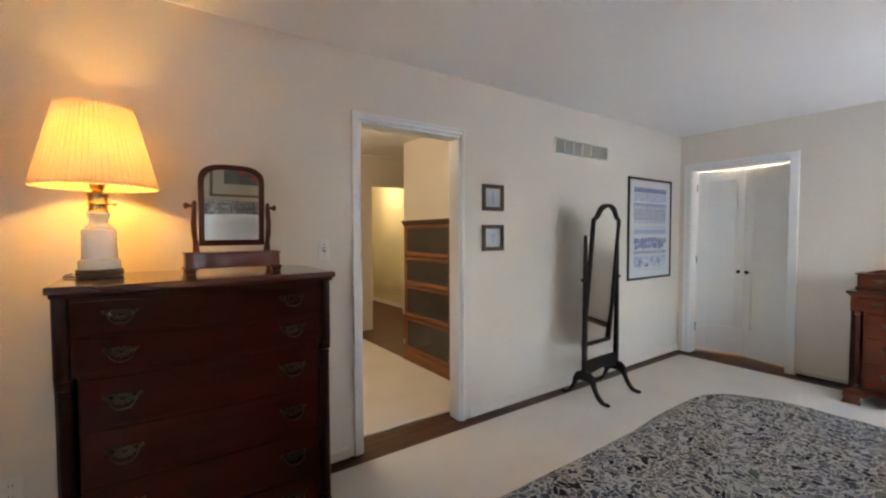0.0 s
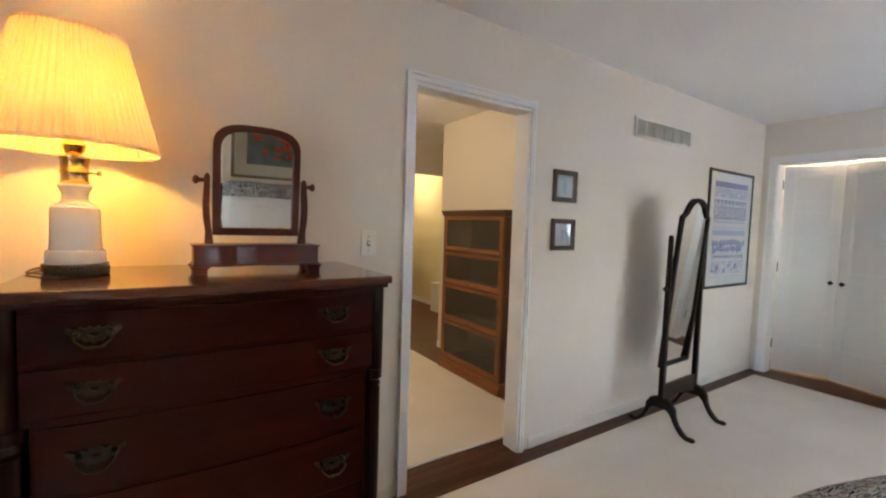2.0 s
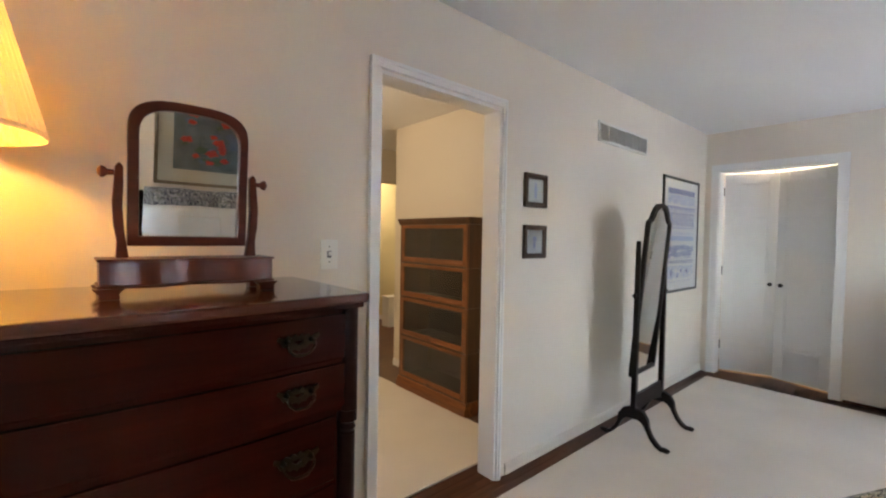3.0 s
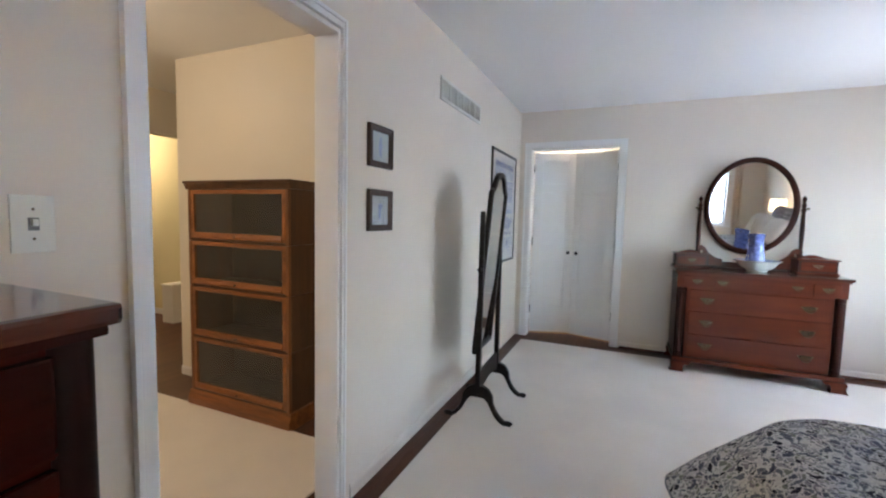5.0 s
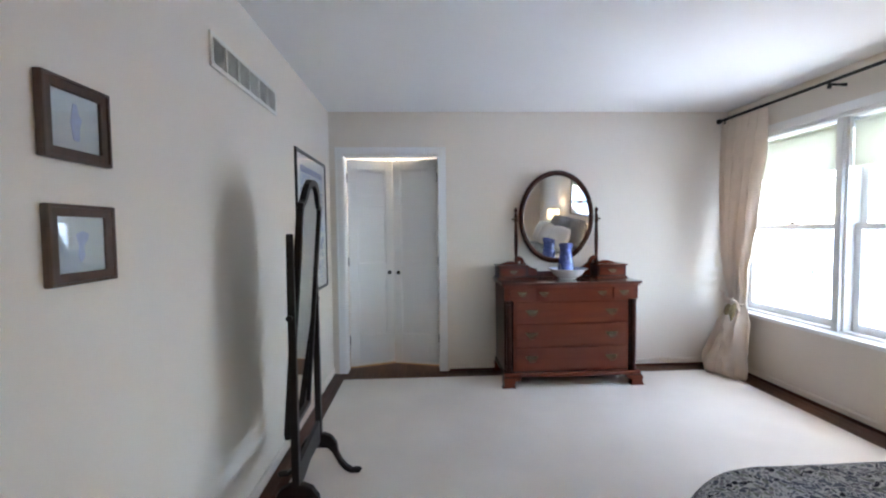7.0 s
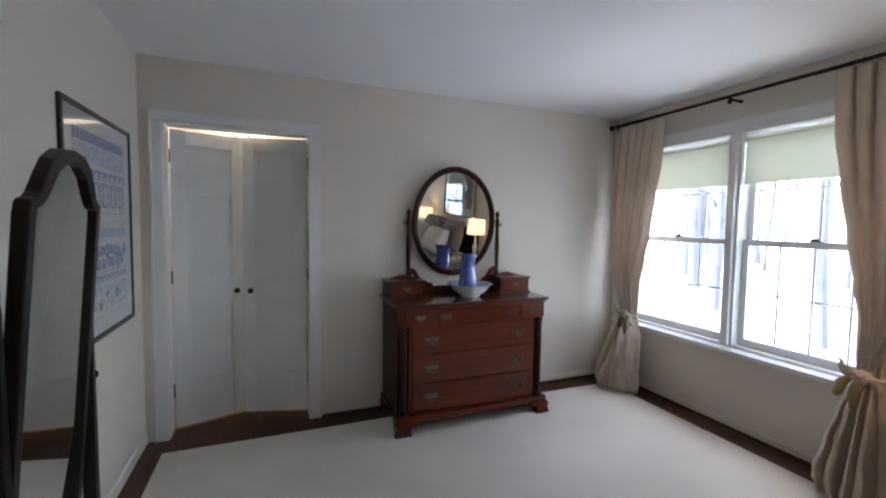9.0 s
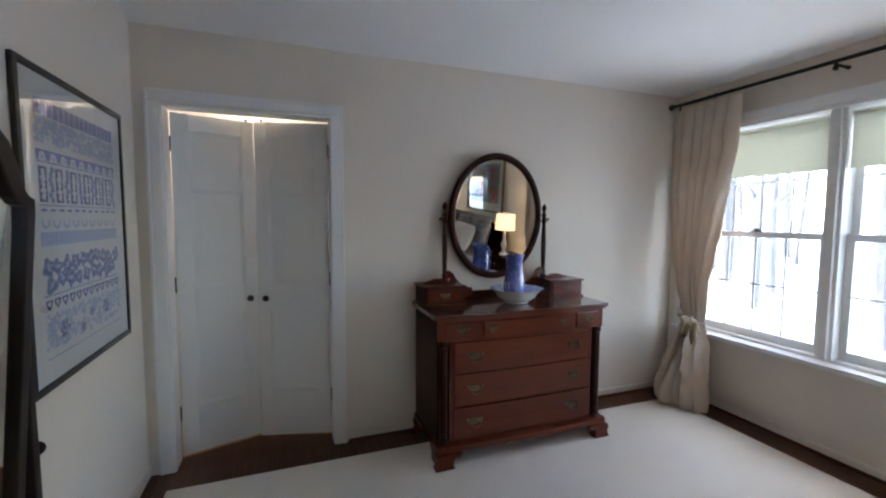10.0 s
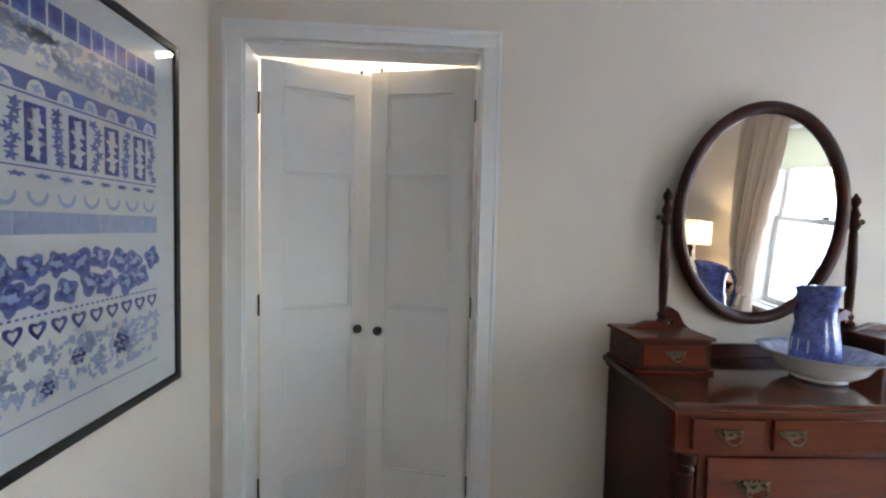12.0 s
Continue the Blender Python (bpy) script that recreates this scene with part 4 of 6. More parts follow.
def chest_lamp():
    root = thing("table_lamp", (-0.115, 2.13, 1.188), "lit table lamp with white porcelain column and pleated cream shade", "lamp")
    bm = bmesh.new()
    lathe(bm, [(0.072, 0), (0.076, 0.003), (0.076, 0.007), (0.072, 0.009), (0.072, 0.026), (0.075, 0.028), (0.075, 0.032), (0.068, 0.034)], turns=40)
    base = part("base", bm, FILIGREE, root, "pierced dark metal base band", smooth=True)
    for k in range(20):
        a = math.tau * k / 20
        bm = bmesh.new()
        tube(bm, [(0.0735 * math.cos(a + u), 0.0735 * math.sin(a + u), 0.0175 + 0.006 * math.sin(7 * u / 0.13)) for u in [0.26 * j / 8 - 0.13 for j in range(9)]], 0.0018, 5)
        part("scroll", bm, BRASS, base, smooth=True)
    bm = bmesh.new()
    lathe(bm, [(0.066, 0.034), (0.067, 0.040), (0.067, 0.064), (0.064, 0.070), (0.058, 0.072)], turns=40)
    part("plinth", bm, PORCELAIN, root, smooth=True)
    bm = bmesh.new()
    lathe(bm, [(0.058, 0.072), (0.057, 0.100), (0.055, 0.184), (0.052, 0.190), (0.044, 0.193), (0.044, 0.199), (0.036, 0.202), (0.029, 0.212), (0.029, 0.228), (0.036, 0.243), (0.038, 0.249), (0.036, 0.254), (0.028, 0.256)], turns=40)
    part("column", bm, PORCELAIN, root, smooth=True)
    bm = bmesh.new()
    lathe(bm, [(0.030, 0.256), (0.033, 0.260), (0.031, 0.264), (0.031, 0.282), (0.033, 0.285), (0.033, 0.291), (0.031, 0.294), (0.031, 0.318), (0.034, 0.322), (0.034, 0.330), (0.026, 0.334)], turns=32)
    tube(bm, [(0.031, 0, 0.288), (0.056, -0.002, 0.288)], [0.0025, 0.0025], 8)
    tube(bm, [(0.054, -0.002, 0.281), (0.054, -0.002, 0.295)], [0.005, 0.005], 8)
    part("burner", bm, GOLD, root, "polished brass burner collar", smooth=True)
    bm = bmesh.new()
    lathe(bm, [(0.014, 0.334), (0.022, 0.346), (0.027, 0.362), (0.018, 0.380), (0.014, 0.415)], turns=20)
    part("socket", bm, GOLD, root, smooth=True)
    bm = bmesh.new()
    lathe(bm, [(0.012, 0.415), (0.020, 0.437), (0.030, 0.465), (0.022, 0.485), (0.004, 0.497)], turns=20)
    b = part("light_bulb", bm, BULB, root, "glowing warm bulb", smooth=True)
    b.visible_shadow = False
    bm = bmesh.new()
    pleated_shade(bm, 0.197, 0.121, 0.303, 60, 0.0042)
    part("shade", bm, LAMPSHADE, root, "pleated cream fabric shade", at=pose(0, 0, 0.356))
    for r, z in ((0.199, 0.356), (0.123, 0.659)):
        bm = bmesh.new()
        sheet(bm, [[(r * math.cos(math.tau * k / 64), r * math.sin(math.tau * k / 64), z + q) for k in range(65)] for q in (-0.006, 0.0, 0.006)])
        bmesh.ops.remove_doubles(bm, verts=bm.verts, dist=0.00005)
        part("shade_trim", bm, LAMPSHADE, root, smooth=True)
    bm = bmesh.new()
    for a in (0, 2.09, 4.19):
        tube(bm, [(0, 0, 0.654), (0.120 * math.cos(a), 0.120 * math.sin(a), 0.656)], 0.0015, 6)
    tube(bm, [(0.03, 0, 0.375), (0.06, 0, 0.475), (0.05, 0, 0.60), (0, 0, 0.652), (-0.05, 0, 0.60), (-0.06, 0, 0.475), (-0.03, 0, 0.375)], 0.0018, 6)
    part("harp", bm, GOLD, root, smooth=True)
    bm = bmesh.new()
    lathe(bm, [(0.006, 0.652), (0.010, 0.660), (0.004, 0.666), (0.008, 0.674), (0.002, 0.680)], turns=14)
    part("finial", bm, GOLD, root, smooth=True)
    cord = thing("lamp_cord", (-0.20, 2.13, 1.189), "thin brown lamp cord trailing over the chest top", "cord")
    bm = bmesh.new()
    tube(bm, [(0.01, 0, 0.004), (-0.03, 0.05, 0.003), (-0.035, 0.12, 0.003), (-0.02, 0.21, 0.003)], 0.0028, 6)
    part("wire", bm, FRAMEWOOD, cord, smooth=True)


chest_lamp()


def toilet_mirror():
    root = thing("swing_mirror", (0.354, 2.085, 1.1875), "small arched mahogany swing mirror standing on the chest", "mirror")
    bm = bmesh.new()
    n = 40
    front = [(-0.187 + 0.374 * k / n, -0.062 + 0.012 * math.cos(math.tau * 2 * (k / n)) - 0.004) for k in range(n + 1)]
    prism(bm, front + [(0.187, 0.062), (-0.187, 0.062)], "xy", 0.030, 0.084)
    part("base_box", bm, SWINGWOOD, root, "serpentine base box", bevel=0.002)
    bm = bmesh.new()
    prism(bm, [(a * 1.02, b - 0.006) for a, b in front] + [(0.192, 0.066), (-0.192, 0.066)], "xy", 0.084, 0.090)
    part("base_top", bm, SWINGWOOD, root, bevel=0.002)
    bm = bmesh.new()
    prism(bm, [(a * 1.02, b - 0.006) for a, b in front] + [(0.192, 0.066), (-0.192, 0.066)], "xy", 0.024, 0.030)
    part("base_moulding", bm, SWINGWOOD, root, bevel=0.002)
    for x in (-0.170, 0.170):
        for y in (-0.050, 0.045):
            bm = bmesh.new()
            prism(bm, [(x - 0.030, 0.024), (x + 0.030, 0.024), (x + 0.018, 0.012), (x + 0.020, 0.0), (x - 0.020, 0.0), (x - 0.018, 0.012)], "xz", y - 0.018, y + 0.018)
            part("foot", bm, SWINGWOOD, root, bevel=0.003)
    for sx in (-1, 1):
        bm = bmesh.new()
        pts = [(sx * 0.150, 0.0, 0.090), (sx * 0.152, 0.0, 0.13), (sx * 0.158, 0.0, 0.18), (sx * 0.160, 0.0, 0.23), (sx * 0.155, 0.0, 0.28), (sx * 0.152, 0.0, 0.31)]
        outl = [(0.140, 0.090), (0.166, 0.090), (0.164, 0.13), (0.170, 0.17), (0.172, 0.22), (0.168, 0.27), (0.166, 0.305), (0.158, 0.315), (0.150, 0.305), (0.150, 0.26), (0.152, 0.21), (0.148, 0.15), (0.144, 0.12)]
        prism(bm, [(sx * (a - 0.010), b) for a, b in outl], "xz", -0.012, 0.012)
        part("post", bm, SWINGWOOD, root, bevel=0.003)
        bm = bmesh.new()
        lathe(bm, [(0.006, 0), (0.007, 0.014), (0.013, 0.020), (0.014, 0.027), (0.006, 0.033)], turns=14)
        bmesh.ops.rotate(bm, verts=bm.verts, matrix=Matrix.Rotation(radians(90 * sx), 3, "Y"))
        part("pivot_knob", bm, SWINGWOOD, root, smooth=True, at=pose(sx * 0.155, 0, 0.290))
    tilt = pose(0, 0.0, 0.290, 5.0)
    def arch(hw, bot, spring, top):
        pts = [(-hw, bot), (hw, bot)]
        for k in range(21):
            a = math.pi * k / 20
            ca, sa = math.cos(a), math.sin(a)
            pts.append((hw * math.copysign(abs(ca) ** 0.62, ca), spring + (top - spring) * sa ** 0.75))
        return pts
    bm = bmesh.new()
    ring(bm, arch(0.133, -0.172, 0.105, 0.184), arch(0.110, -0.148, 0.093, 0.162), "xz", -0.014, 0.010)
    part("mirror_frame", bm, SWINGWOOD, root, "arched mahogany frame", bevel=0.004, at=tilt)
    bm = bmesh.new()
    prism(bm, arch(0.113, -0.151, 0.095, 0.165), "xz", -0.002, 0.004)
    part("mirror_glass", bm, MIRROR, root, "silvered mirror glass", at=tilt)
    bm = bmesh.new()
    prism(bm, arch(0.122, -0.158, 0.100, 0.172), "xz", 0.0105, 0.015)
    part("backing", bm, SWINGWOOD, root, at=tilt)


toilet_mirror()


def cheval_glass():
    root = thing("cheval_mirror", (3.135, 2.09, 0.014), "tall nearly black wooden cheval mirror on cabriole feet", "mirror", "", 2.0)
    for sx in (-1, 1):
        x = sx * 0.232
        bm = bmesh.new()
        prism(bm, [(x - 0.019, 0.17), (x + 0.019, 0.17), (x + 0.019, 0.34), (x + 0.017, 0.60), (x + 0.013, 1.0), (x + 0.008, 1.22), (x + 0.010, 1.24), (x + 0.005, 1.27), (x + 0.007, 1.29), (x, 1.325), (x - 0.007, 1.29), (x - 0.005, 1.27), (x - 0.010, 1.24), (x - 0.008, 1.22), (x - 0.013, 1.0), (x - 0.017, 0.60), (x - 0.019, 0.34)], "xz", -0.016, 0.016)
        part("post", bm, EBONY, root, bevel=0.004)
        for sy in (-1, 1):
            bm = bmesh.new()
            leg = [(0, 0.225), (0.032, 0.226), (0.068, 0.208), (0.096, 0.166), (0.102, 0.115), (0.120, 0.075), (0.148, 0.040), (0.185, 0.012), (0.212, 0.008), (0.222, 0.0), (0.170, 0.0), (0.140, 0.016), (0.108, 0.050), (0.086, 0.092), (0.068, 0.126), (0.046, 0.148), (0.022, 0.152), (0, 0.150)]
            prism(bm, [(sy * a, b) for a, b in leg], "yz", x - 0.018, x + 0.018)
            leg_part = part("leg", bm, EBONY, root, "curved cabriole leg", bevel=0.006)
            bm = bmesh.new()
            bmesh.ops.create_uvsphere(bm, u_segments=14, v_segments=8, radius=1.0, matrix=Matrix.Translation((x, sy * 0.196, 0.013)) @ Matrix.Diagonal((0.021, 0.034, 0.0130, 1)))
            part("paw_foot", bm, EBONY, leg_part, smooth=True)
        bm = bmesh.new()
        lathe(bm, [(0.007, 0), (0.007, 0.012), (0.014, 0.018), (0.015, 0.026), (0.006, 0.032)], turns=14)
        bmesh.ops.rotate(bm, verts=bm.verts, matrix=Matrix.Rotation(radians(90 * sx), 3, "Y"))
        part("pivot_knob", bm, EBONY, root, smooth=True, at=pose(x + sx * 0.014, 0, 0.965))
    bm = bmesh.new()
    prism(bm, [(-0.213, 0.185), (-0.10, 0.20), (0.0, 0.212), (0.10, 0.20), (0.213, 0.185), (0.213, 0.305), (-0.213, 0.305)], "xz", -0.011, 0.011)
    part("stretcher", bm, EBONY, root, bevel=0.003)
    tilt = pose(0, 0, 0.965, 4.6)
    def shape(o):
        half = [(0.200, -0.560), (0.200, 0.470), (0.196, 0.496), (0.178, 0.500), (0.160, 0.512), (0.140, 0.545), (0.110, 0.585), (0.065, 0.610), (0.0, 0.618)]
        pts = []
        for a, b in half:
            pts.append((max(a - o, 0.0) if a > 0 else 0.0, b + o if b < 0 else b - o * (0.95 if b > 0.53 else 0.55)))
        return pts + [(-a, b) for a, b in pts[-2::-1]]
    bm = bmesh.new()
    ring(bm, shape(0.0), shape(0.030), "xz", -0.014, 0.012)
    part("mirror_frame", bm, EBONY, root, "arched dark wood frame", bevel=0.004, at=tilt)
    bm = bmesh.new()
    prism(bm, shape(0.026), "xz", -0.003, 0.003)
    part("mirror_glass", bm, MIRROR, root, "tall silvered mirror glass", at=tilt)
    bm = bmesh.new()
    prism(bm, shape(0.012), "xz", 0.0125, 0.018)
    part("backing", bm, EBONY, root, at=tilt)


cheval_glass()
# ---- bed corner ----
def draped_spread():
    root = thing("bedspread", (0, 0, 0), "blue-grey printed cotton bedspread draped over the bed", "bedspread")
    x0, x1, y0, y1, ztop, drop, rad, bend = 0.520, 2.215, -1.22, 0.785, 0.633, 0.40, 0.29, 0.09
    nx, ny = 84, 100
    rows = []
    for j in range(ny + 1):
        cy = y0 + (y1 + drop - y0) * j / ny
        row = []
        for i in range(nx + 1):
            cx = x0 - drop + (x1 - x0 + 2 * drop) * i / nx
            ix, iy = min(max(cx, x0 + rad), x1 - rad), min(cy, y1 - rad)
            dx, dy = cx - ix, cy - iy
            d = math.hypot(dx, dy)
            ux, uy = (dx / d, dy / d) if d > 1e-6 else (0, 0)
            e = max(0, d - rad)
            steep = 1.48 * ux * ux + 0.75 * uy * uy - 0.35 * ux * ux * uy * uy if d > 1e-6 else 1
            curl = min(e, bend * steep)
            rest = e - curl
            out = bend * math.sin(curl / bend) + rest * math.cos(steep)
            fall = bend * (1 - math.cos(curl / bend)) + rest * math.sin(steep)
            along = cx if abs(uy) > abs(ux) else cy
            fold = 0.010 * min(1, rest / 0.25) * math.sin(16 * along + 2.5 * noise.noise((cx * 2, cy * 2, 7)))
            px, py = ix + ux * (min(d, rad) + out + fold), iy + uy * (min(d, rad) + out + fold)
            ruck = 0.035 * math.exp(-((px - 2.075) ** 2 + (py - 0.97) ** 2) / 0.045)
            puff = (0.008 * noise.noise((cx * 3.1, cy * 3.1, 0.3)) + 0.005 * noise.noise((cx * 9, cy * 9, 4.0))) * (1 if e == 0 else 0.6)
            row.append((px, py, max(ztop - fall + puff + ruck, 0.03)))
        rows.append(row)
    bm = bmesh.new()
    sheet(bm, rows)
    part("cover", bm, SPREAD, root, smooth=True, thick=0.012)
    for edge in (rows[-1], [r[0] for r in rows], [r[-1] for r in rows]):
        bm = bmesh.new()
        tube(bm, edge, 0.007, 6)
        part("hem", bm, SPREADHEM, root, "plain blue-grey corded hem", smooth=True)


draped_spread()


def bed():
    root = thing("bed", (1.365, -1.36, 0), "dark wooden double bed with a low headboard", "bed")
    bm = bmesh.new()
    prism(bm, [(-0.80, 0.15), (0.80, 0.15), (0.80, 1.00), (0.60, 1.03), (0.30, 1.06), (0.0, 1.07), (-0.30, 1.06), (-0.60, 1.03), (-0.80, 1.00)], "xz", -0.02, 0.02)
    part("headboard", bm, MAHOG, root, bevel=0.006)
    for x in (-0.80, 0.80):
        bm = bmesh.new()
        lathe(bm, [(0.030, 0), (0.036, 0.10), (0.036, 0.95), (0.026, 0.98), (0.036, 1.02), (0.030, 1.08), (0.010, 1.12)], (x, 0.0, 0), 16)
        part("bedpost", bm, MAHOGV, root, smooth=True)
    bm = boxes((-0.74, 0.03, 0.22, 0.74, 2.02, 0.42))
    part("box_spring", bm, WHITECOTTON, root, bevel=0.03)
    bm = boxes((-0.73, 0.03, 0.42, 0.73, 2.00, 0.625))
    part("mattress", bm, WHITECOTTON, root, bevel=0.05)
    for x in (-0.68, 0.68):
        bm = boxes((x - 0.03, 1.92, 0.014, x + 0.03, 1.98, 0.22))
        part("leg", bm, MAHOGV, root, bevel=0.004)
    for x in (-0.68, 0.68):
        bm = boxes((x - 0.02, 0.02, 0.16, x + 0.02, 1.98, 0.22))
        part("side_rail", bm, MAHOG, root, bevel=0.003)


bed()


def cushion(at, w, h, d, turn, mat, name, label, lean=-20, band=False):
    """A stuffed pillow standing on its lower edge, leaning back on the headboard."""
    root = thing(name, at, label, "pillow", "pillows on the bed", turn)
    bm = bmesh.new()
    n = 16
    for side in (-1, 1):
        rows = []
        for j in range(n + 1):
            v = 2 * j / n - 1
            row = []
            for i in range(n + 1):
                u = 2 * i / n - 1
                t = max(0, (1 - abs(u) ** 2.6) * (1 - abs(v) ** 2.6)) ** 0.5
                pull = 1 - 0.05 * (abs(u * v))
                row.append((u * w / 2 * pull, side * (0.004 + d / 2 * t), h / 2 + v * h / 2 * pull + 0.006 * noise.noise((u * 3, v * 3, side + w))))
            rows.append(row)
        sheet(bm, rows)
    bmesh.ops.remove_doubles(bm, verts=bm.verts, dist=0.009)
    part("cover", bm, mat, root, smooth=True, at=pose(0, 0, 0, lean))
    if band:
        bm = bmesh.new()
        ring(bm, [(-0.16, 0.10), (0.16, 0.10), (0.16, 0.30), (-0.16, 0.30)], [(-0.15, 0.11), (0.15, 0.11), (0.15, 0.29), (-0.15, 0.29)], "xz", 0.108, 0.126)
        part("embroidered_band", bm, VENTGREY, root, at=pose(0, 0, 0, lean))
    return root


for x in (0.83, 1.36, 1.89):
    cushion((x, -1.02, 0.675), 0.56, 0.52, 0.19, 0, SPREAD, "pillow", "blue-grey printed pillow propped on the headboard", 12)
cushion((0.92, -0.70, 0.665), 0.80, 0.43, 0.24, 0, WHITECOTTON, "pillow", "white cotton pillow with an embroidered band", 24, True)
cushion((1.78, -0.72, 0.665), 0.74, 0.42, 0.24, 0, WHITECOTTON, "pillow", "plain white cotton pillow", 24)


def nightstand(x, y):
    root = thing("nightstand", (x, -1.19, 0.0), "small dark mahogany nightstand beside the bed", "nightstand", "pair of nightstands")
    part("top", boxes((-0.24, -0.20, 0.68, 0.24, 0.20, 0.705)), MAHOG, root, bevel=0.005)
    part("carcass", boxes((-0.22, -0.18, 0.45, 0.22, 0.18, 0.68)), MAHOGV, root, bevel=0.003)
    dr = part("drawer", boxes((-0.19, 0.18, 0.50, 0.19, 0.192, 0.66)), MAHOG, root, bevel=0.003)
    bm = bmesh.new()
    lathe(bm, [(0.006, 0), (0.014, 0.015), (0.006, 0.024)], turns=12)
    bmesh.ops.rotate(bm, verts=bm.verts, matrix=Matrix.Rotation(radians(-90), 3, "X"))
    part("knob", bm, BRASS, dr, smooth=True, at=pose(0, 0.192, 0.58))
    for sx in (-1, 1):
        for sy in (-1, 1):
            bm = bmesh.new()
            lathe(bm, [(0.012, 0.0), (0.018, 0.3), (0.020, 0.45)], (sx * 0.195, sy * 0.155, 0.0), 10)
            part("leg", bm, MAHOGV, root, smooth=True)


def bedside_lamp(x, y):
    root = thing("bedside_lamp", (x, y, 0.705), "lit bedside lamp with turned base and white drum shade", "lamp", "pair of bedside lamps")
    bm = bmesh.new()
    lathe(bm, [(0.060, 0), (0.060, 0.02), (0.030, 0.035), (0.018, 0.07), (0.032, 0.11), (0.040, 0.15), (0.026, 0.19), (0.012, 0.22), (0.020, 0.25), (0.010, 0.28), (0.010, 0.34)], turns=24)
    part("base", bm, PORCELAIN, root, smooth=True)
    bm = bmesh.new()
    n = 64
    sheet(bm, [[(r * math.cos(math.tau * k / n), r * math.sin(math.tau * k / n), z) for k in range(n + 1)] for r, z in ((0.135, 0.34), (0.133, 0.40), (0.129, 0.48), (0.125, 0.56))])
    part("shade", bm, WHITESHADE, root, smooth=True)
    bm = bmesh.new()
    lathe(bm, [(0.010, 0.34), (0.024, 0.43), (0.026, 0.47), (0.006, 0.50)], turns=16)
    b = part("light_bulb", bm, BULB, root, smooth=True)
    b.visible_shadow = False
    bm = bmesh.new()
    lathe(bm, [(0.004, 0.50), (0.004, 0.56), (0.012, 0.575), (0.004, 0.59)], turns=12)
    for a in (0, 2.09, 4.19):
        tube(bm, [(0, 0, 0.556), (0.124 * math.cos(a), 0.124 * math.sin(a), 0.556)], 0.0015, 6)
    part("finial", bm, BRASS, root, smooth=True)


for x, y in ((0.13, -1.22), (2.60, -1.12)):
    nightstand(x, y)
    bedside_lamp(x, y)

TANFRAME = wood("tan_wood_frame", (0.16, 0.12, 0.075), (0.28, 0.215, 0.14), "x", 0.45, 0.0, 6)
POPPYBLUE = material("blue_grey_paint", (0.16, 0.24, 0.36), 0.6, vary=0.4, scale=20, fine=80, bump=0.1)
POPPYGREEN = material("leaf_green_paint", (0.10, 0.16, 0.10), 0.6, vary=0.4, scale=20, fine=80, bump=0.1)
POPPY = material("poppy_painting", (0.15, 0.21, 0.23), 0.6, vary=0.5, scale=9, fine=60, bump=0.05)
POPPYRED = material("poppy_red_paint", (0.66, 0.07, 0.04), 0.6, vary=0.4, scale=20, fine=80, bump=0.1)


def framed(name, at, turn, w, h, frame_w, frame_d, frame_mat, mat_w, label, inner_mat=PAPER, glazed=True):
    """A framed picture hung on a wall: local x across, front towards -y."""
    root = thing(name, at, label, "picture", "", turn)
    bm = bmesh.new()
    a, b = w / 2, h / 2
    c, d = a - frame_w, b - frame_w
    ring(bm, [(-a, -b), (a, -b), (a, b), (-a, b)], [(-c, -d), (c, -d), (c, d), (-c, d)], "xz", -frame_d, 0)
    frame_part = part("frame", bm, frame_mat, root, bevel=min(0.004, frame_w * 0.25))
    if frame_w > 0.025:
        bm = bmesh.new()
        e, f = a - frame_w * 0.30, b - frame_w * 0.30
        ring(bm, [(-a + 0.001, -b + 0.001), (a - 0.001, -b + 0.001), (a - 0.001, b - 0.001), (-a + 0.001, b - 0.001)], [(-e, -f), (e, -f), (e, f), (-e, f)], "xz", -frame_d - 0.005, -frame_d + 0.002)
        part("outer_bead", bm, frame_mat, frame_part, bevel=0.002)
    part("mat", boxes((-c, -frame_d * 0.45, -d, c, -0.002, d)), inner_mat, root)
    if glazed:
        g = part("glazing", boxes((-c, -frame_d * 0.72, -d, c, -frame_d * 0.72 + 0.002, d)), GLASS, root)
        g.visible_shadow = False
    return root, -frame_d * 0.45


pic, face = framed("flower_painting", (1.31, SOUTH + 0.001, 1.64), 180, 1.30, 0.90, 0.030, 0.030, TANFRAME, 0.13, "tan-framed poppy painting with a wide cream mat", MATBOARD)
part("painting", boxes((-0.50, face - 0.002, -0.30, 0.50, face - 0.0002, 0.30)), POPPY, pic, "dark painting of red poppies")
_rng = random.Random(11)
for k in range(54):
    bm = bmesh.new()
    ink, name = ((POPPYBLUE, "blue_stroke"), (POPPYGREEN, "leaf"), (POPPYRED, "poppy"))[0 if k < 18 else 1 if k < 30 else 2]
    cx, cz, rad = _rng.uniform(-0.43, 0.43), _rng.uniform(-0.25, 0.24), _rng.uniform(0.028, 0.062)
    prism(bm, [(cx + rad * (1 + 0.25 * math.sin(5 * a + k)) * math.cos(a), cz + 0.6 * rad * (1 + 0.25 * math.sin(4 * a + 2 * k)) * math.sin(a)) for a in [math.tau * j / 18 for j in range(18)]], "xz", face - 0.0035 - 0.0001 * k, face - 0.0022)
    part(name, bm, ink, pic)

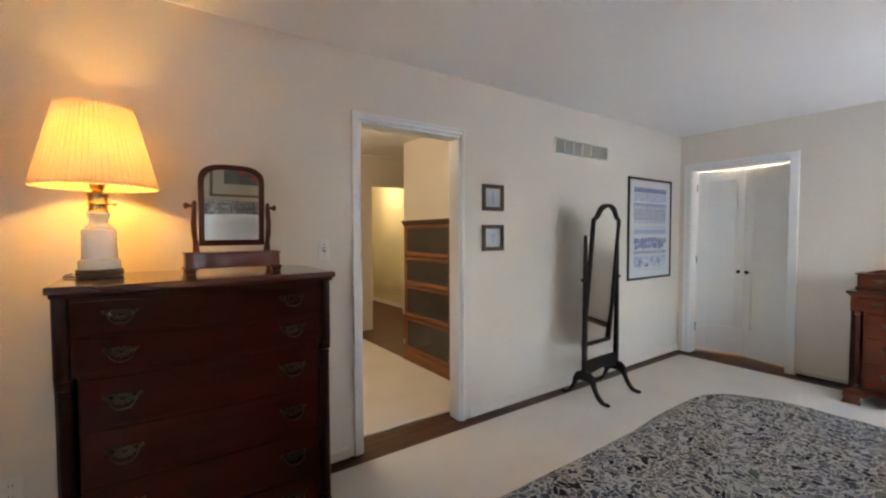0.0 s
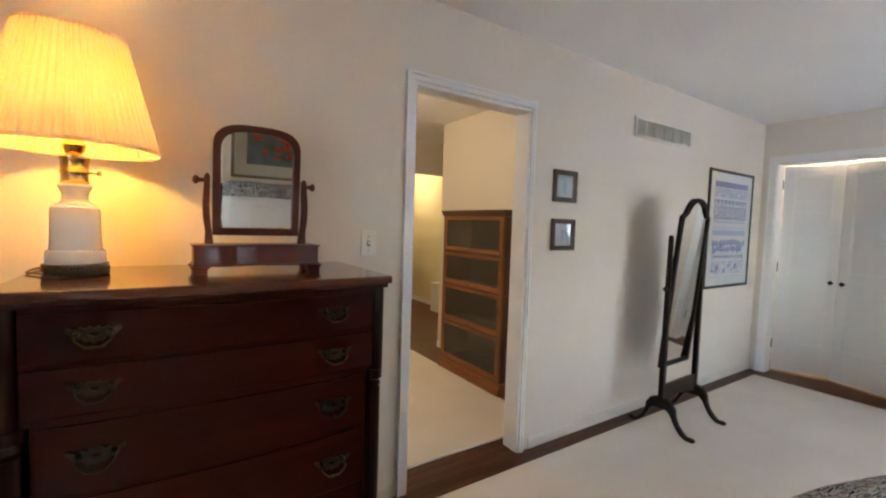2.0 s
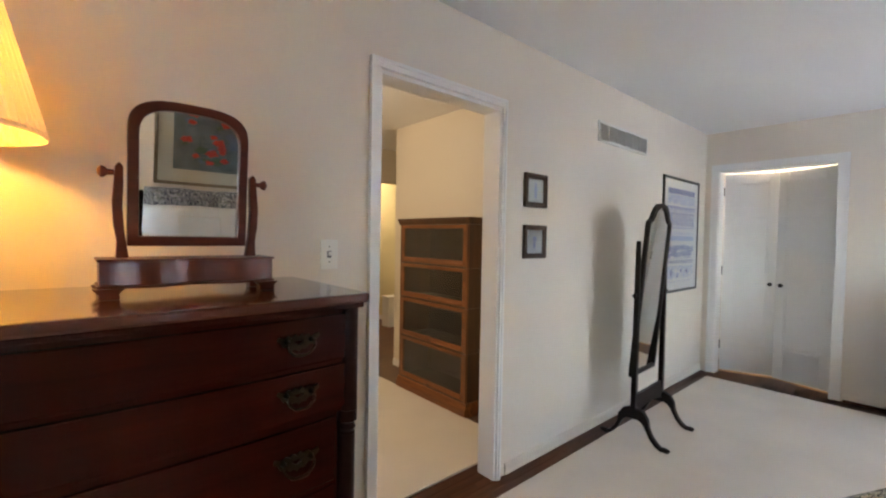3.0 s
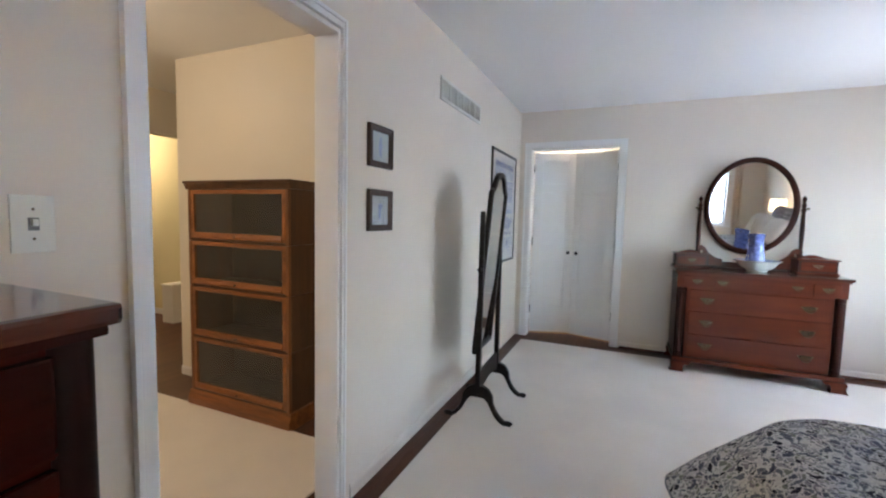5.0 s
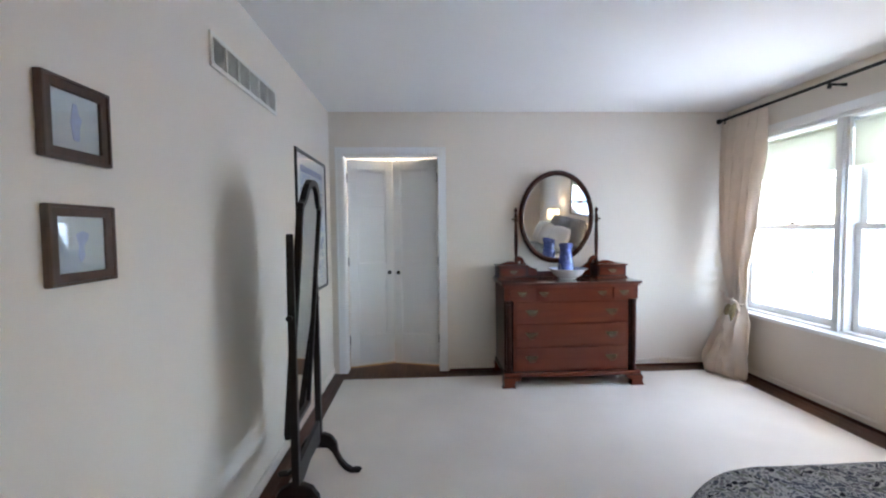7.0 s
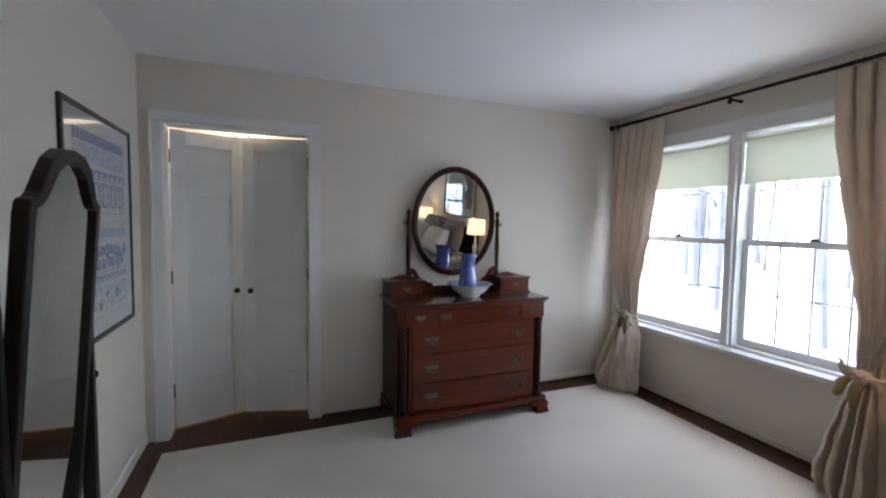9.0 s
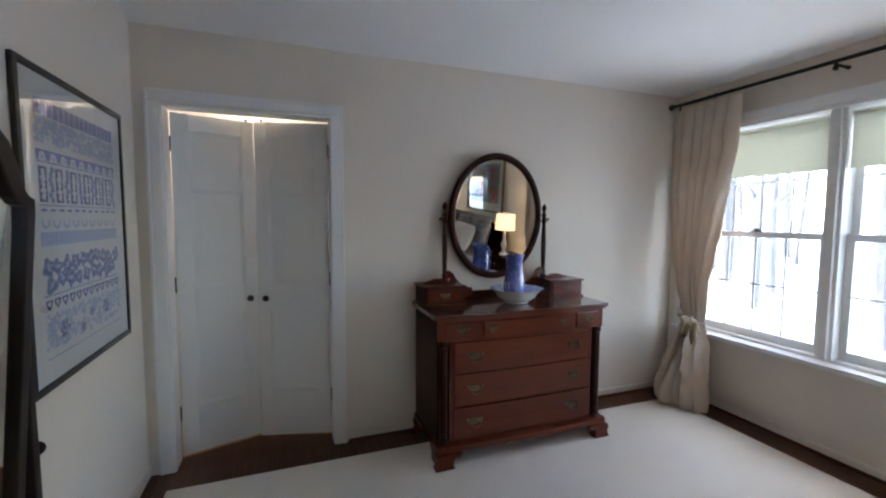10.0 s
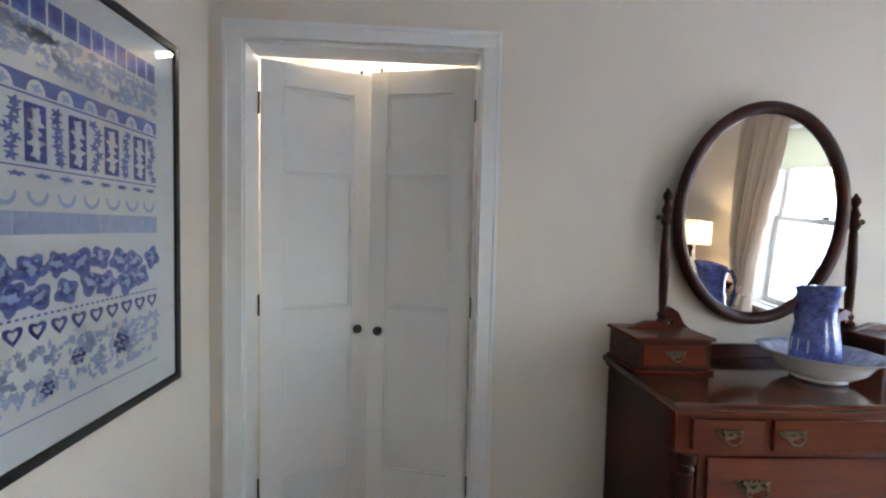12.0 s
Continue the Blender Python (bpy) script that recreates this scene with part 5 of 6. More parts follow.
# ---- pictures on the north wall ----
for k, z in enumerate((1.622, 1.322)):
    pic, face = framed("small_picture", (2.166, NORTH - 0.001, z), 0, 0.207, 0.196, 0.030, 0.016, FRAMEWOOD, 0.0, "small walnut-framed print of a pale blue figure" if k == 0 else "small walnut-framed print of a blue bird", material("pale_blue_print_ground", (0.62, 0.68, 0.72), 0.7, vary=0.04, scale=20, fine=120, bump=0.02))
    bm = bmesh.new()
    if k == 0:
        prism(bm, [(-0.008, -0.045), (0.010, -0.045), (0.012, -0.01), (0.020, 0.01), (0.010, 0.02), (0.006, 0.045), (-0.006, 0.045), (-0.010, 0.02), (-0.016, 0.0)], "xz", face - 0.0012, face - 0.0002)
    else:
        prism(bm, [(-0.004, -0.045), (0.010, -0.030), (0.006, -0.005), (0.020, 0.012), (0.024, 0.026), (0.006, 0.034), (-0.016, 0.026), (-0.012, 0.010), (-0.008, -0.005), (-0.012, -0.025)], "xz", face - 0.0012, face - 0.0002)
    part("printed_figure", bm, BLUEPALE, pic, "pale blue printed figure")

pic, face = framed("delft_print", (4.393, NORTH - 0.001, 1.395), 0, 0.848, 1.050, 0.0245, 0.016, BLACK, 0.07, "black-framed poster of blue and white tile patterns")
P0, P1 = face - 0.0010, face - 0.0002
_rng = random.Random(21)


def printed(shapes, mat, label=""):
    bm = bmesh.new()
    for s in shapes:
        prism(bm, s, "xz", P0, P1)
    return part("printed_band", bm, mat, pic, label)


def blot(cx, cz, rx, rz, lobes=5, deep=0.3, n=20, ph=0.0):
    return [(cx + rx * (1 + deep * math.sin(lobes * a + ph)) * math.cos(a), cz + rz * (1 + deep * math.sin(lobes * a + ph)) * math.sin(a)) for a in [math.tau * j / n for j in range(n)]]


def rect(x0, z0, x1, z1):
    return [(x0, z0), (x1, z0), (x1, z1), (x0, z1)]


L, R = -0.318, 0.312
N1 = 16
printed([rect(L + (R - L) * k / N1 + 0.002, 0.374, L + (R - L) * (k + 1) / N1 - 0.004, 0.424) for k in range(N1)], BLUEMID)
P0 -= 0.0006
printed([blot(L + (R - L) * (k + 0.5) / N1, 0.399, 0.008, 0.012, 4, 0.4) for k in range(N1)], BLUEDARK)
P0 += 0.0006
printed([blot(_rng.uniform(L, R), _rng.uniform(0.286, 0.366), _rng.uniform(0.004, 0.010), _rng.uniform(0.003, 0.008), _rng.choice((3, 4, 5)), 0.4, 12, k) for k in range(420)], BLUEPALE)
printed([rect(L, 0.229, R, 0.262)], BLUEMID)
P0 -= 0.0006
printed([[(L + (R - L) * (k + 0.5 + 0.30 * math.cos(a)) / 9, 0.229 + 0.027 * math.sin(a)) for a in [math.pi * j / 12 for j in range(13)]] for k in range(9)], PAPER)
P0 -= 0.0004
printed([blot(L + (R - L) * (k + 0.5) / 9, 0.239, 0.010, 0.008, 4, 0.4, 14, k) for k in range(9)], BLUEPALE)
P0 += 0.0010
printed([rect(L, 0.221, R, 0.225), rect(L, 0.080, R, 0.083), rect(L, -0.426, R, -0.424)], BLUEMID)
N2 = 6
printed([rect(L + (R - L) * (k + 0.08) / N2, 0.092, L + (R - L) * (k + 0.54) / N2, 0.208) for k in range(N2)], BLUEDARK, "dark cobalt tile blocks")
P0 -= 0.0006
printed([blot(L + (R - L) * (k + 0.31) / N2, 0.110 + 0.020 * j, 0.011 + 0.006 * (j % 2), 0.011, 4, 0.30, 16, j) for k in range(N2) for j in range(5)], PAPER)
P0 += 0.0006
printed([blot(L + (R - L) * (k + 0.80) / N2 + _rng.uniform(-0.012, 0.012), 0.10 + 0.017 * j, 0.012, 0.009, 5, 0.5, 14, k + j) for k in range(N2) for j in range(7)], BLUEMID)
printed([blot(L + (R - L) * (k + 0.5) / 11, 0.066, 0.018, 0.005, 6, 0.4, 14, k) for k in range(11)], BLUEMID)
for k in range(9):
    cx = L + (R - L) * (k + 0.5) / 9
    bm = bmesh.new()
    outer = [(cx + 0.024 * math.cos(a), 0.032 + 0.028 * math.sin(a)) for a in [math.pi + math.pi * j / 12 for j in range(13)]]
    inner = [(cx + 0.019 * math.cos(a), 0.034 + 0.021 * math.sin(a)) for a in [math.tau - math.pi * j / 12 for j in range(13)]]
    prism(bm, outer + inner, "xz", P0, P1)
    part("printed_urn", bm, BLUEPALE, pic)
printed([rect(L + (R - L) * k / 20 + 0.001, -0.052, L + (R - L) * (k + 1) / 20 - 0.001, -0.006) for k in range(20)], BLUEPALE, "pale blue tile band")
china = [(L + (R - L) * (k + 0.5 + _rng.uniform(-0.12, 0.12)) / 10 + (0.022 if row else 0), -0.118 - 0.056 * row + _rng.uniform(-0.012, 0.008), _rng.uniform(0.027, 0.036), _rng.uniform(0.024, 0.034), _rng.choice((3, 4, 5)), k + 2 * row) for row in (0, 1) for k in range(10 - row)]
printed([blot(x, z, a, b, lobes, 0.20, 22, ph) for x, z, a, b, lobes, ph in china], BLUEMID, "jumbled blue china shapes")
P0 -= 0.0005
printed([blot(x + 0.004 * math.sin(ph), z + 0.004, a * 0.62, b * 0.5, 5, 0.30, 16, ph) for x, z, a, b, lobes, ph in china], BLUEPALE)
P0 -= 0.0003
printed([blot(x + 0.5 * a * math.cos(ph + q * q), z + 0.5 * b * math.sin(ph + q * q), a * (0.14 + 0.07 * (q % 3)), b * 0.17, 3, 0.4, 12, ph + q) for x, z, a, b, lobes, ph in china for q in range(7)], BLUEDARK)
P0 += 0.0008
for k in range(12):
    cx, cz, s = L + (R - L) * (k + 0.5) / 12, -0.245, 0.022
    heart = [(cx + s * 0.95 * math.sin(a) ** 3, cz + s * (0.8 * math.cos(a) - 0.32 * math.cos(2 * a) - 0.12 * math.cos(3 * a))) for a in [math.tau * j / 24 for j in range(24)]]
    hole = [(cx + s * 0.50 * math.sin(a) ** 3, cz + s * 0.55 * (0.8 * math.cos(a) - 0.32 * math.cos(2 * a) - 0.12 * math.cos(3 * a))) for a in [math.tau * j / 24 for j in range(24)]]
    bm = bmesh.new()
    ring(bm, heart, hole, "xz", P0, P1)
    part("printed_heart", bm, BLUEDARK, pic)
printed([rect(L + (R - L) * k / 40, -0.219, L + (R - L) * (k + 0.5) / 40, -0.214) for k in range(40)], BLUEMID)
printed([blot(_rng.uniform(L, R), _rng.uniform(-0.395, -0.282), _rng.uniform(0.004, 0.011), _rng.uniform(0.004, 0.010), _rng.choice((3, 5)), 0.4, 12, k) for k in range(300)], BLUEPALE)
for cx, cz, s in ((-0.20, -0.345, 0.034), (0.02, -0.330, 0.020), (0.16, -0.335, 0.030), (-0.06, -0.375, 0.018)):
    printed([blot(cx + s * 0.7 * math.cos(a), cz + s * 0.7 * math.sin(a), s * 0.33, s * 0.33, 4, 0.2, 12) for a in [math.tau * j / 6 for j in range(6)]] + [blot(cx, cz, s * 0.3, s * 0.3, 5, 0.2, 12)], BLUEDARK, "cobalt rosette")


# ---- wall fittings ----
def wall_vent():
    root = thing("wall_vent", (3.247, NORTH - 0.001, 2.100), "grey-beige metal return air grille high on the wall", "vent")
    w, h = 0.77, 0.145
    bm = bmesh.new()
    ring(bm, [(-w / 2, -h / 2), (w / 2, -h / 2), (w / 2, h / 2), (-w / 2, h / 2)], [(-w / 2 + 0.022, -h / 2 + 0.020), (w / 2 - 0.022, -h / 2 + 0.020), (w / 2 - 0.022, h / 2 - 0.020), (-w / 2 + 0.022, h / 2 - 0.020)], "xz", -0.010, 0.0)
    part("frame", bm, VENTGREY, root, bevel=0.002)
    a0, a1, z0, z1 = -w / 2 + 0.022, w / 2 - 0.022, -h / 2 + 0.020, h / 2 - 0.020
    part("backing", boxes((a0, -0.0015, z0, a1, -0.0002, z1)), VENTGREY, root)
    for k in range(1, 6):
        x = a0 + (a1 - a0) * k / 6
        part("divider", boxes((x - 0.006, -0.0095, z0, x + 0.006, -0.002, z1)), VENTGREY, root)
    for k in range(6):
        for j in range(10):
            x = a0 + (a1 - a0) * (k + (j + 0.5) / 10) / 6
            if abs(((x - a0) / (a1 - a0) * 6) % 1 - 0.5) > 0.44:
                continue
            bm = bmesh.new()
            prism(bm, [(x - 0.0050, -0.0080), (x - 0.0035, -0.0085), (x + 0.0050, -0.0022), (x + 0.0035, -0.0018)], "xy", z0, z1)
            part("slat", bm, VENTGREY, root)


wall_vent()


def switch_plate():
    root = thing("light_switch", (0.872, NORTH - 0.0005, 1.265), "ivory toggle light switch plate beside the opening", "switch")
    part("plate", boxes((-0.036, -0.005, -0.058, 0.036, 0, 0.058)), PLASTIC, root, bevel=0.003)
    bm = bmesh.new()
    box(bm, -0.005, -0.014, -0.004, 0.005, -0.005, 0.010)
    part("toggle", bm, PLASTIC, root, "small ivory toggle", bevel=0.001)
    part("slot", boxes((-0.009, -0.0056, -0.013, 0.009, -0.0045, 0.013)), SLOTGREY, root, "grey toggle slot")
    for z in (-0.030, 0.030):
        bm = bmesh.new()
        lathe(bm, [(0.003, 0), (0.002, 0.0012)], turns=10)
        bmesh.ops.rotate(bm, verts=bm.verts, matrix=Matrix.Rotation(radians(90), 3, "X"))
        part("screw", bm, BRASS, root, at=pose(0, -0.005, z))


def outlet(x, y, z, turn=0):
    root = thing("power_outlet", (x, y, z), "ivory duplex power outlet low on the wall", "outlet", "", turn)
    part("plate", boxes((-0.036, -0.005, -0.058, 0.036, 0, 0.058)), PLASTIC, root, bevel=0.003)
    for s in (-1, 1):
        rec = part("receptacle", boxes((-0.016, -0.0075, s * 0.022 - 0.014, 0.016, -0.005, s * 0.022 + 0.014)), PLASTIC, root, bevel=0.002)
        for dx in (-0.006, 0.006):
            part("slot", boxes((dx - 0.001, -0.0082, s * 0.022 - 0.004, dx + 0.001, -0.0076, s * 0.022 + 0.006)), DARKSLOT, rec)


switch_plate()
outlet(-0.435, NORTH - 0.0005, 0.32)


# ---- curtains, rod and shades ----
ROD_Y, ROD_Z = SOUTH + 0.120, 2.335


def curtain_rod():
    root = thing("curtain_rod", (0, 0, 0), "black iron curtain rod with turned finials", "curtain rod")
    bm = bmesh.new()
    tube(bm, [(2.78, ROD_Y, ROD_Z), (4.955, ROD_Y, ROD_Z)], 0.0115, 14)
    part("pole", bm, IRON, root, smooth=True)
    for x, s in ((4.955, 1), (2.78, -1)):
        bm = bmesh.new()
        lathe(bm, [(0.013, 0), (0.018, 0.006), (0.012, 0.012), (0.022, 0.024), (0.024, 0.036), (0.014, 0.050), (0.006, 0.058)], turns=16)
        bmesh.ops.rotate(bm, verts=bm.verts, matrix=Matrix.Rotation(radians(90 * s), 3, "Y"))
        part("finial", bm, IRON, root, smooth=True, at=pose(x, ROD_Y, ROD_Z))
    for x in (4.90, 3.90, 2.84):
        bm = bmesh.new()
        tube(bm, [(x, SOUTH, ROD_Z - 0.02), (x, SOUTH + 0.05, ROD_Z - 0.02), (x, ROD_Y, ROD_Z - 0.018), (x, ROD_Y + 0.015, ROD_Z - 0.004)], [0.012, 0.008, 0.009, 0.007], 10)
        lathe(bm, [(0.012, -0.048), (0.014, -0.03), (0.006, -0.016)], (x, ROD_Y, ROD_Z), 12)
        part("bracket", bm, IRON, root, smooth=True)


curtain_rod()


def tied_curtain(x_wall, side, seed):
    """A pleated linen panel tied back at sill height and bloused to the floor; side +1 opens towards lower x."""
    root = thing("curtain", (0, 0, 0), "oatmeal linen curtain panel tied back and pooled on the floor", "curtain", "pair of linen curtains")
    rng = random.Random(seed)
    # height, outer edge and inner edge as distances from x_wall, thickness of the folds, forward bulge
    prof = [(2.318, -0.01, 0.50, 0.012, 0.0), (2.24, -0.01, 0.50, 0.022, 0.0), (2.0, -0.005, 0.485, 0.030, 0.005), (1.7, 0.01, 0.45, 0.034, 0.01), (1.4, 0.03, 0.405, 0.034, 0.01), (1.15, 0.055, 0.365, 0.032, 0.015), (0.95, 0.10, 0.335, 0.030, 0.02), (0.73, 0.175, 0.330, 0.026, 0.025), (0.67, 0.180, 0.325, 0.024, 0.03),
            (0.60, 0.150, 0.345, 0.034, 0.06), (0.46, 0.100, 0.385, 0.046, 0.11), (0.30, 0.050, 0.420, 0.054, 0.16), (0.14, 0.012, 0.445, 0.058, 0.19), (0.06, 0.005, 0.445, 0.052, 0.20), (0.018, 0.015, 0.430, 0.038, 0.18)]
    zs = [p[0] for p in prof]
    nz, nu = 84, 96
    def at(z):
        for a, b in zip(prof, prof[1:]):
            if a[0] >= z >= b[0]:
                f = (a[0] - z) / (a[0] - b[0])
                f = f * f * (3 - 2 * f)
                return [p + (q - p) * f for p, q in zip(a, b)]
        return list(prof[-1])
    folds = 6
    deep = [rng.uniform(0.65, 1.15) for _ in range(folds)]
    ph = [rng.uniform(-0.35, 0.35) for _ in range(folds + 2)]
    rows = []
    for j in range(nz + 1):
        z = zs[0] + (zs[-1] - zs[0]) * j / nz
        _, a, b, amp, fwd = at(z)
        row = []
        for i in range(nu + 1):
            u = i / nu
            w = u * folds
            k = int(min(w, folds - 1e-6))
            sway = ph[k] * (1 - (w - k)) + ph[k + 1] * (w - k)
            wave = 1.9 * abs(math.sin(math.pi * w + sway * 1.2 + 0.25 * math.sin(z * 2.3))) ** 0.75 - 1.0
            low = min(1.0, max(0.0, (0.66 - z) / 0.10))
            wave = wave * (1 - 0.45 * low) + low * (0.30 * math.sin(math.tau * 2.2 * u + seed + 2.5 * z) + 0.20 * math.sin(math.tau * 5.3 * u + 2 * seed - 4 * z))
            crumple = noise.noise((u * 6 + seed, z * 4, 0.5)) * (0.010 + 0.018 * low) + low * (0.016 * noise.noise((u * 13 + seed, z * 9, 2.5)) + 0.012 * noise.noise((u * 30, z * 22, seed)))
            d = a + (b - a) * u + 0.012 * math.cos(math.tau * w) * (1 if z > 0.75 else 0.6)
            row.append((x_wall - side * d, ROD_Y - 0.004 + amp * wave * deep[k] * 1.7 + fwd * (0.45 + 0.55 * math.sin(math.pi * u)) + crumple, max(z + (0.012 * noise.noise((u * 9, seed, 1)) if z < 0.06 else 0), 0.016)))
        rows.append(row)
    bm = bmesh.new()
    sheet(bm, rows)
    part("panel", bm, LINEN, root, smooth=True, thick=0.004)
    c = x_wall - side * 0.2525
    bm = bmesh.new()
    n = 40
    loop = [(c + 0.074 * math.cos(math.tau * k / n), ROD_Y + 0.022 + 0.052 * math.sin(math.tau * k / n), 0.668 + 0.014 * math.cos(math.tau * k / n * 1.0) * side) for k in range(n)]
    tube(bm, loop + loop[:1], [0.011 + 0.004 * math.sin(k * 2.1) for k in range(n + 1)], 10)
    part("tie", bm, LINEN, root, "gathered linen tie", smooth=True)
    bm = bmesh.new()
    bmesh.ops.create_uvsphere(bm, u_segments=20, v_segments=14, radius=1.0)
    for v in bm.verts:
        v.co = Vector((v.co.x * 0.046, v.co.y * 0.030, v.co.z * 0.036)) * (1 + 0.35 * noise.noise(v.co * 2.2 + Vector((seed, 0, 0))) + 0.12 * math.sin(9 * v.co.x + 4 * v.co.z))
    part("tie_knot", bm, LINEN, root, "knotted linen tie", smooth=True, at=pose(c - side * 0.020, ROD_Y + 0.085, 0.678, 0, 15, 0))
    for s in (-1, 1):
        bm = bmesh.new()
        sheet(bm, [[(c - side * 0.020 + s * (0.012 + 0.075 * u) + 0.012 * v, ROD_Y + 0.094 + 0.014 * math.sin(9 * u + 5 * v) + 0.01 * s, 0.690 + (0.030 if s > 0 else -0.055) * u + (0.016 + 0.030 * u) * v) for v in [q / 4 - 1 for q in range(9)]] for u in [q / 8 for q in range(9)]])
        part("tie_tail", bm, LINEN, root, "crumpled end of the tie", smooth=True, thick=0.003)
    for s in (0, 2):
        bm = bmesh.new()
        tube(bm, [(c - side * 0.045 + 0.022 * (s - 1), ROD_Y + 0.080, 0.665), (c - side * 0.055 + 0.030 * (s - 1), ROD_Y + 0.115, 0.63), (c - side * 0.060 + 0.034 * (s - 1), ROD_Y + 0.135, 0.575), (c - side * 0.062 + 0.032 * (s - 1), ROD_Y + 0.140, 0.52 + 0.02 * s)], [0.016, 0.026, 0.022, 0.006], 10)
        part("tassel", bm, OLIVE, root, "olive-gold tie-back tassel", smooth=True)
    bm = bmesh.new()
    tube(bm, [(x_wall - side * 0.06, SOUTH, 0.80), (x_wall - side * 0.06, SOUTH + 0.04, 0.80), (x_wall - side * 0.12, ROD_Y - 0.01, 0.745), (x_wall - side * 0.19, ROD_Y + 0.02, 0.685)], [0.007, 0.006, 0.007, 0.008], 8)
    part("tie_cord", bm, OLIVE, root, "cord from the tie to the wall", smooth=True)
    for k in range(8):
        bm = bmesh.new()
        cx = x_wall - side * (0.01 + 0.47 * (k + 0.5) / 8)
        ringp = [(cx, ROD_Y + 0.0165 * math.cos(a), ROD_Z + 0.0165 * math.sin(a) - 0.003) for a in [math.tau * j / 16 for j in range(17)]]
        tube(bm, ringp, 0.0022, 6)
        part("curtain_ring", bm, IRON, root, smooth=True)


tied_curtain(4.945, 1, 3)
tied_curtain(2.80, -1, 8)


def west_curtain(y):
    root = thing("curtain", (WEST + 0.10, y, 0), "straight oatmeal linen curtain beside the end window", "curtain", "curtains at the end window")
    bm = bmesh.new()
    sheet(bm, [[(0.030 * math.sin(math.tau * 2 * u / 40 + 0.3 * math.sin(z * 3)) * (0.7 if z > 2.2 else 1), -0.07 + 0.14 * u / 40, z) for u in range(41)] for z in [2.31 - 2.28 * k / 30 for k in range(31)]])
    part("panel", bm, LINEN, root, smooth=True, thick=0.004)


def west_rod():
    rod = thing("curtain_rod", (WEST + 0.10, -0.33, 2.335), "black iron curtain rod over the end window", "curtain rod")
    bm = bmesh.new()
    tube(bm, [(0, -0.80, 0), (0, 0.80, 0)], 0.0115, 14)
    part("pole", bm, IRON, rod, smooth=True)
    for y in (-0.75, 0.75):
        bm = bmesh.new()
        tube(bm, [(-0.10, y, -0.02), (-0.05, y, -0.02), (0, y, -0.016)], [0.012, 0.008, 0.008], 10)
        part("bracket", bm, IRON, rod, smooth=True)


west_rod()
for y in (-0.925, 0.265):
    west_curtain(y)

for x0, x1, end in ((3.037, 3.907, False), (3.987, 4.857, False), (-0.742, 0.082, True)):
    root = thing("roller_shade", (WEST - 0.075, (x0 + x1) / 2, 0) if end else ((x0 + x1) / 2, SOUTH - 0.075, 0), "pale green roller shade lowered over the upper sash", "shade", "roller shades", -90 if end else 0)
    w = (x1 - x0) / 2 - 0.012
    bm = bmesh.new()
    sheet(bm, [[(-w, 0.0, z), (0, 0.0, z), (w, 0.0, z)] for z in (2.055, 1.9, 1.772)])
    part("shade_cloth", bm, SHADECLOTH, root, thick=0.0012)
    bm = bmesh.new()
    tube(bm, [(-w - 0.004, -0.012, 2.062), (w + 0.004, -0.012, 2.062)], 0.016, 14)
    part("roller", bm, SHADECLOTH, root, smooth=True)
    part("hem_bar", boxes((-w, -0.006, 1.748, w, 0.006, 1.772)), SHADECLOTH, root, bevel=0.002)
    for s in (-1, 1):
        part("bracket", boxes((s * (w + 0.006) - 0.002, -0.03, 2.04, s * (w + 0.006) + 0.002, 0.006, 2.095)), TRIM, root)


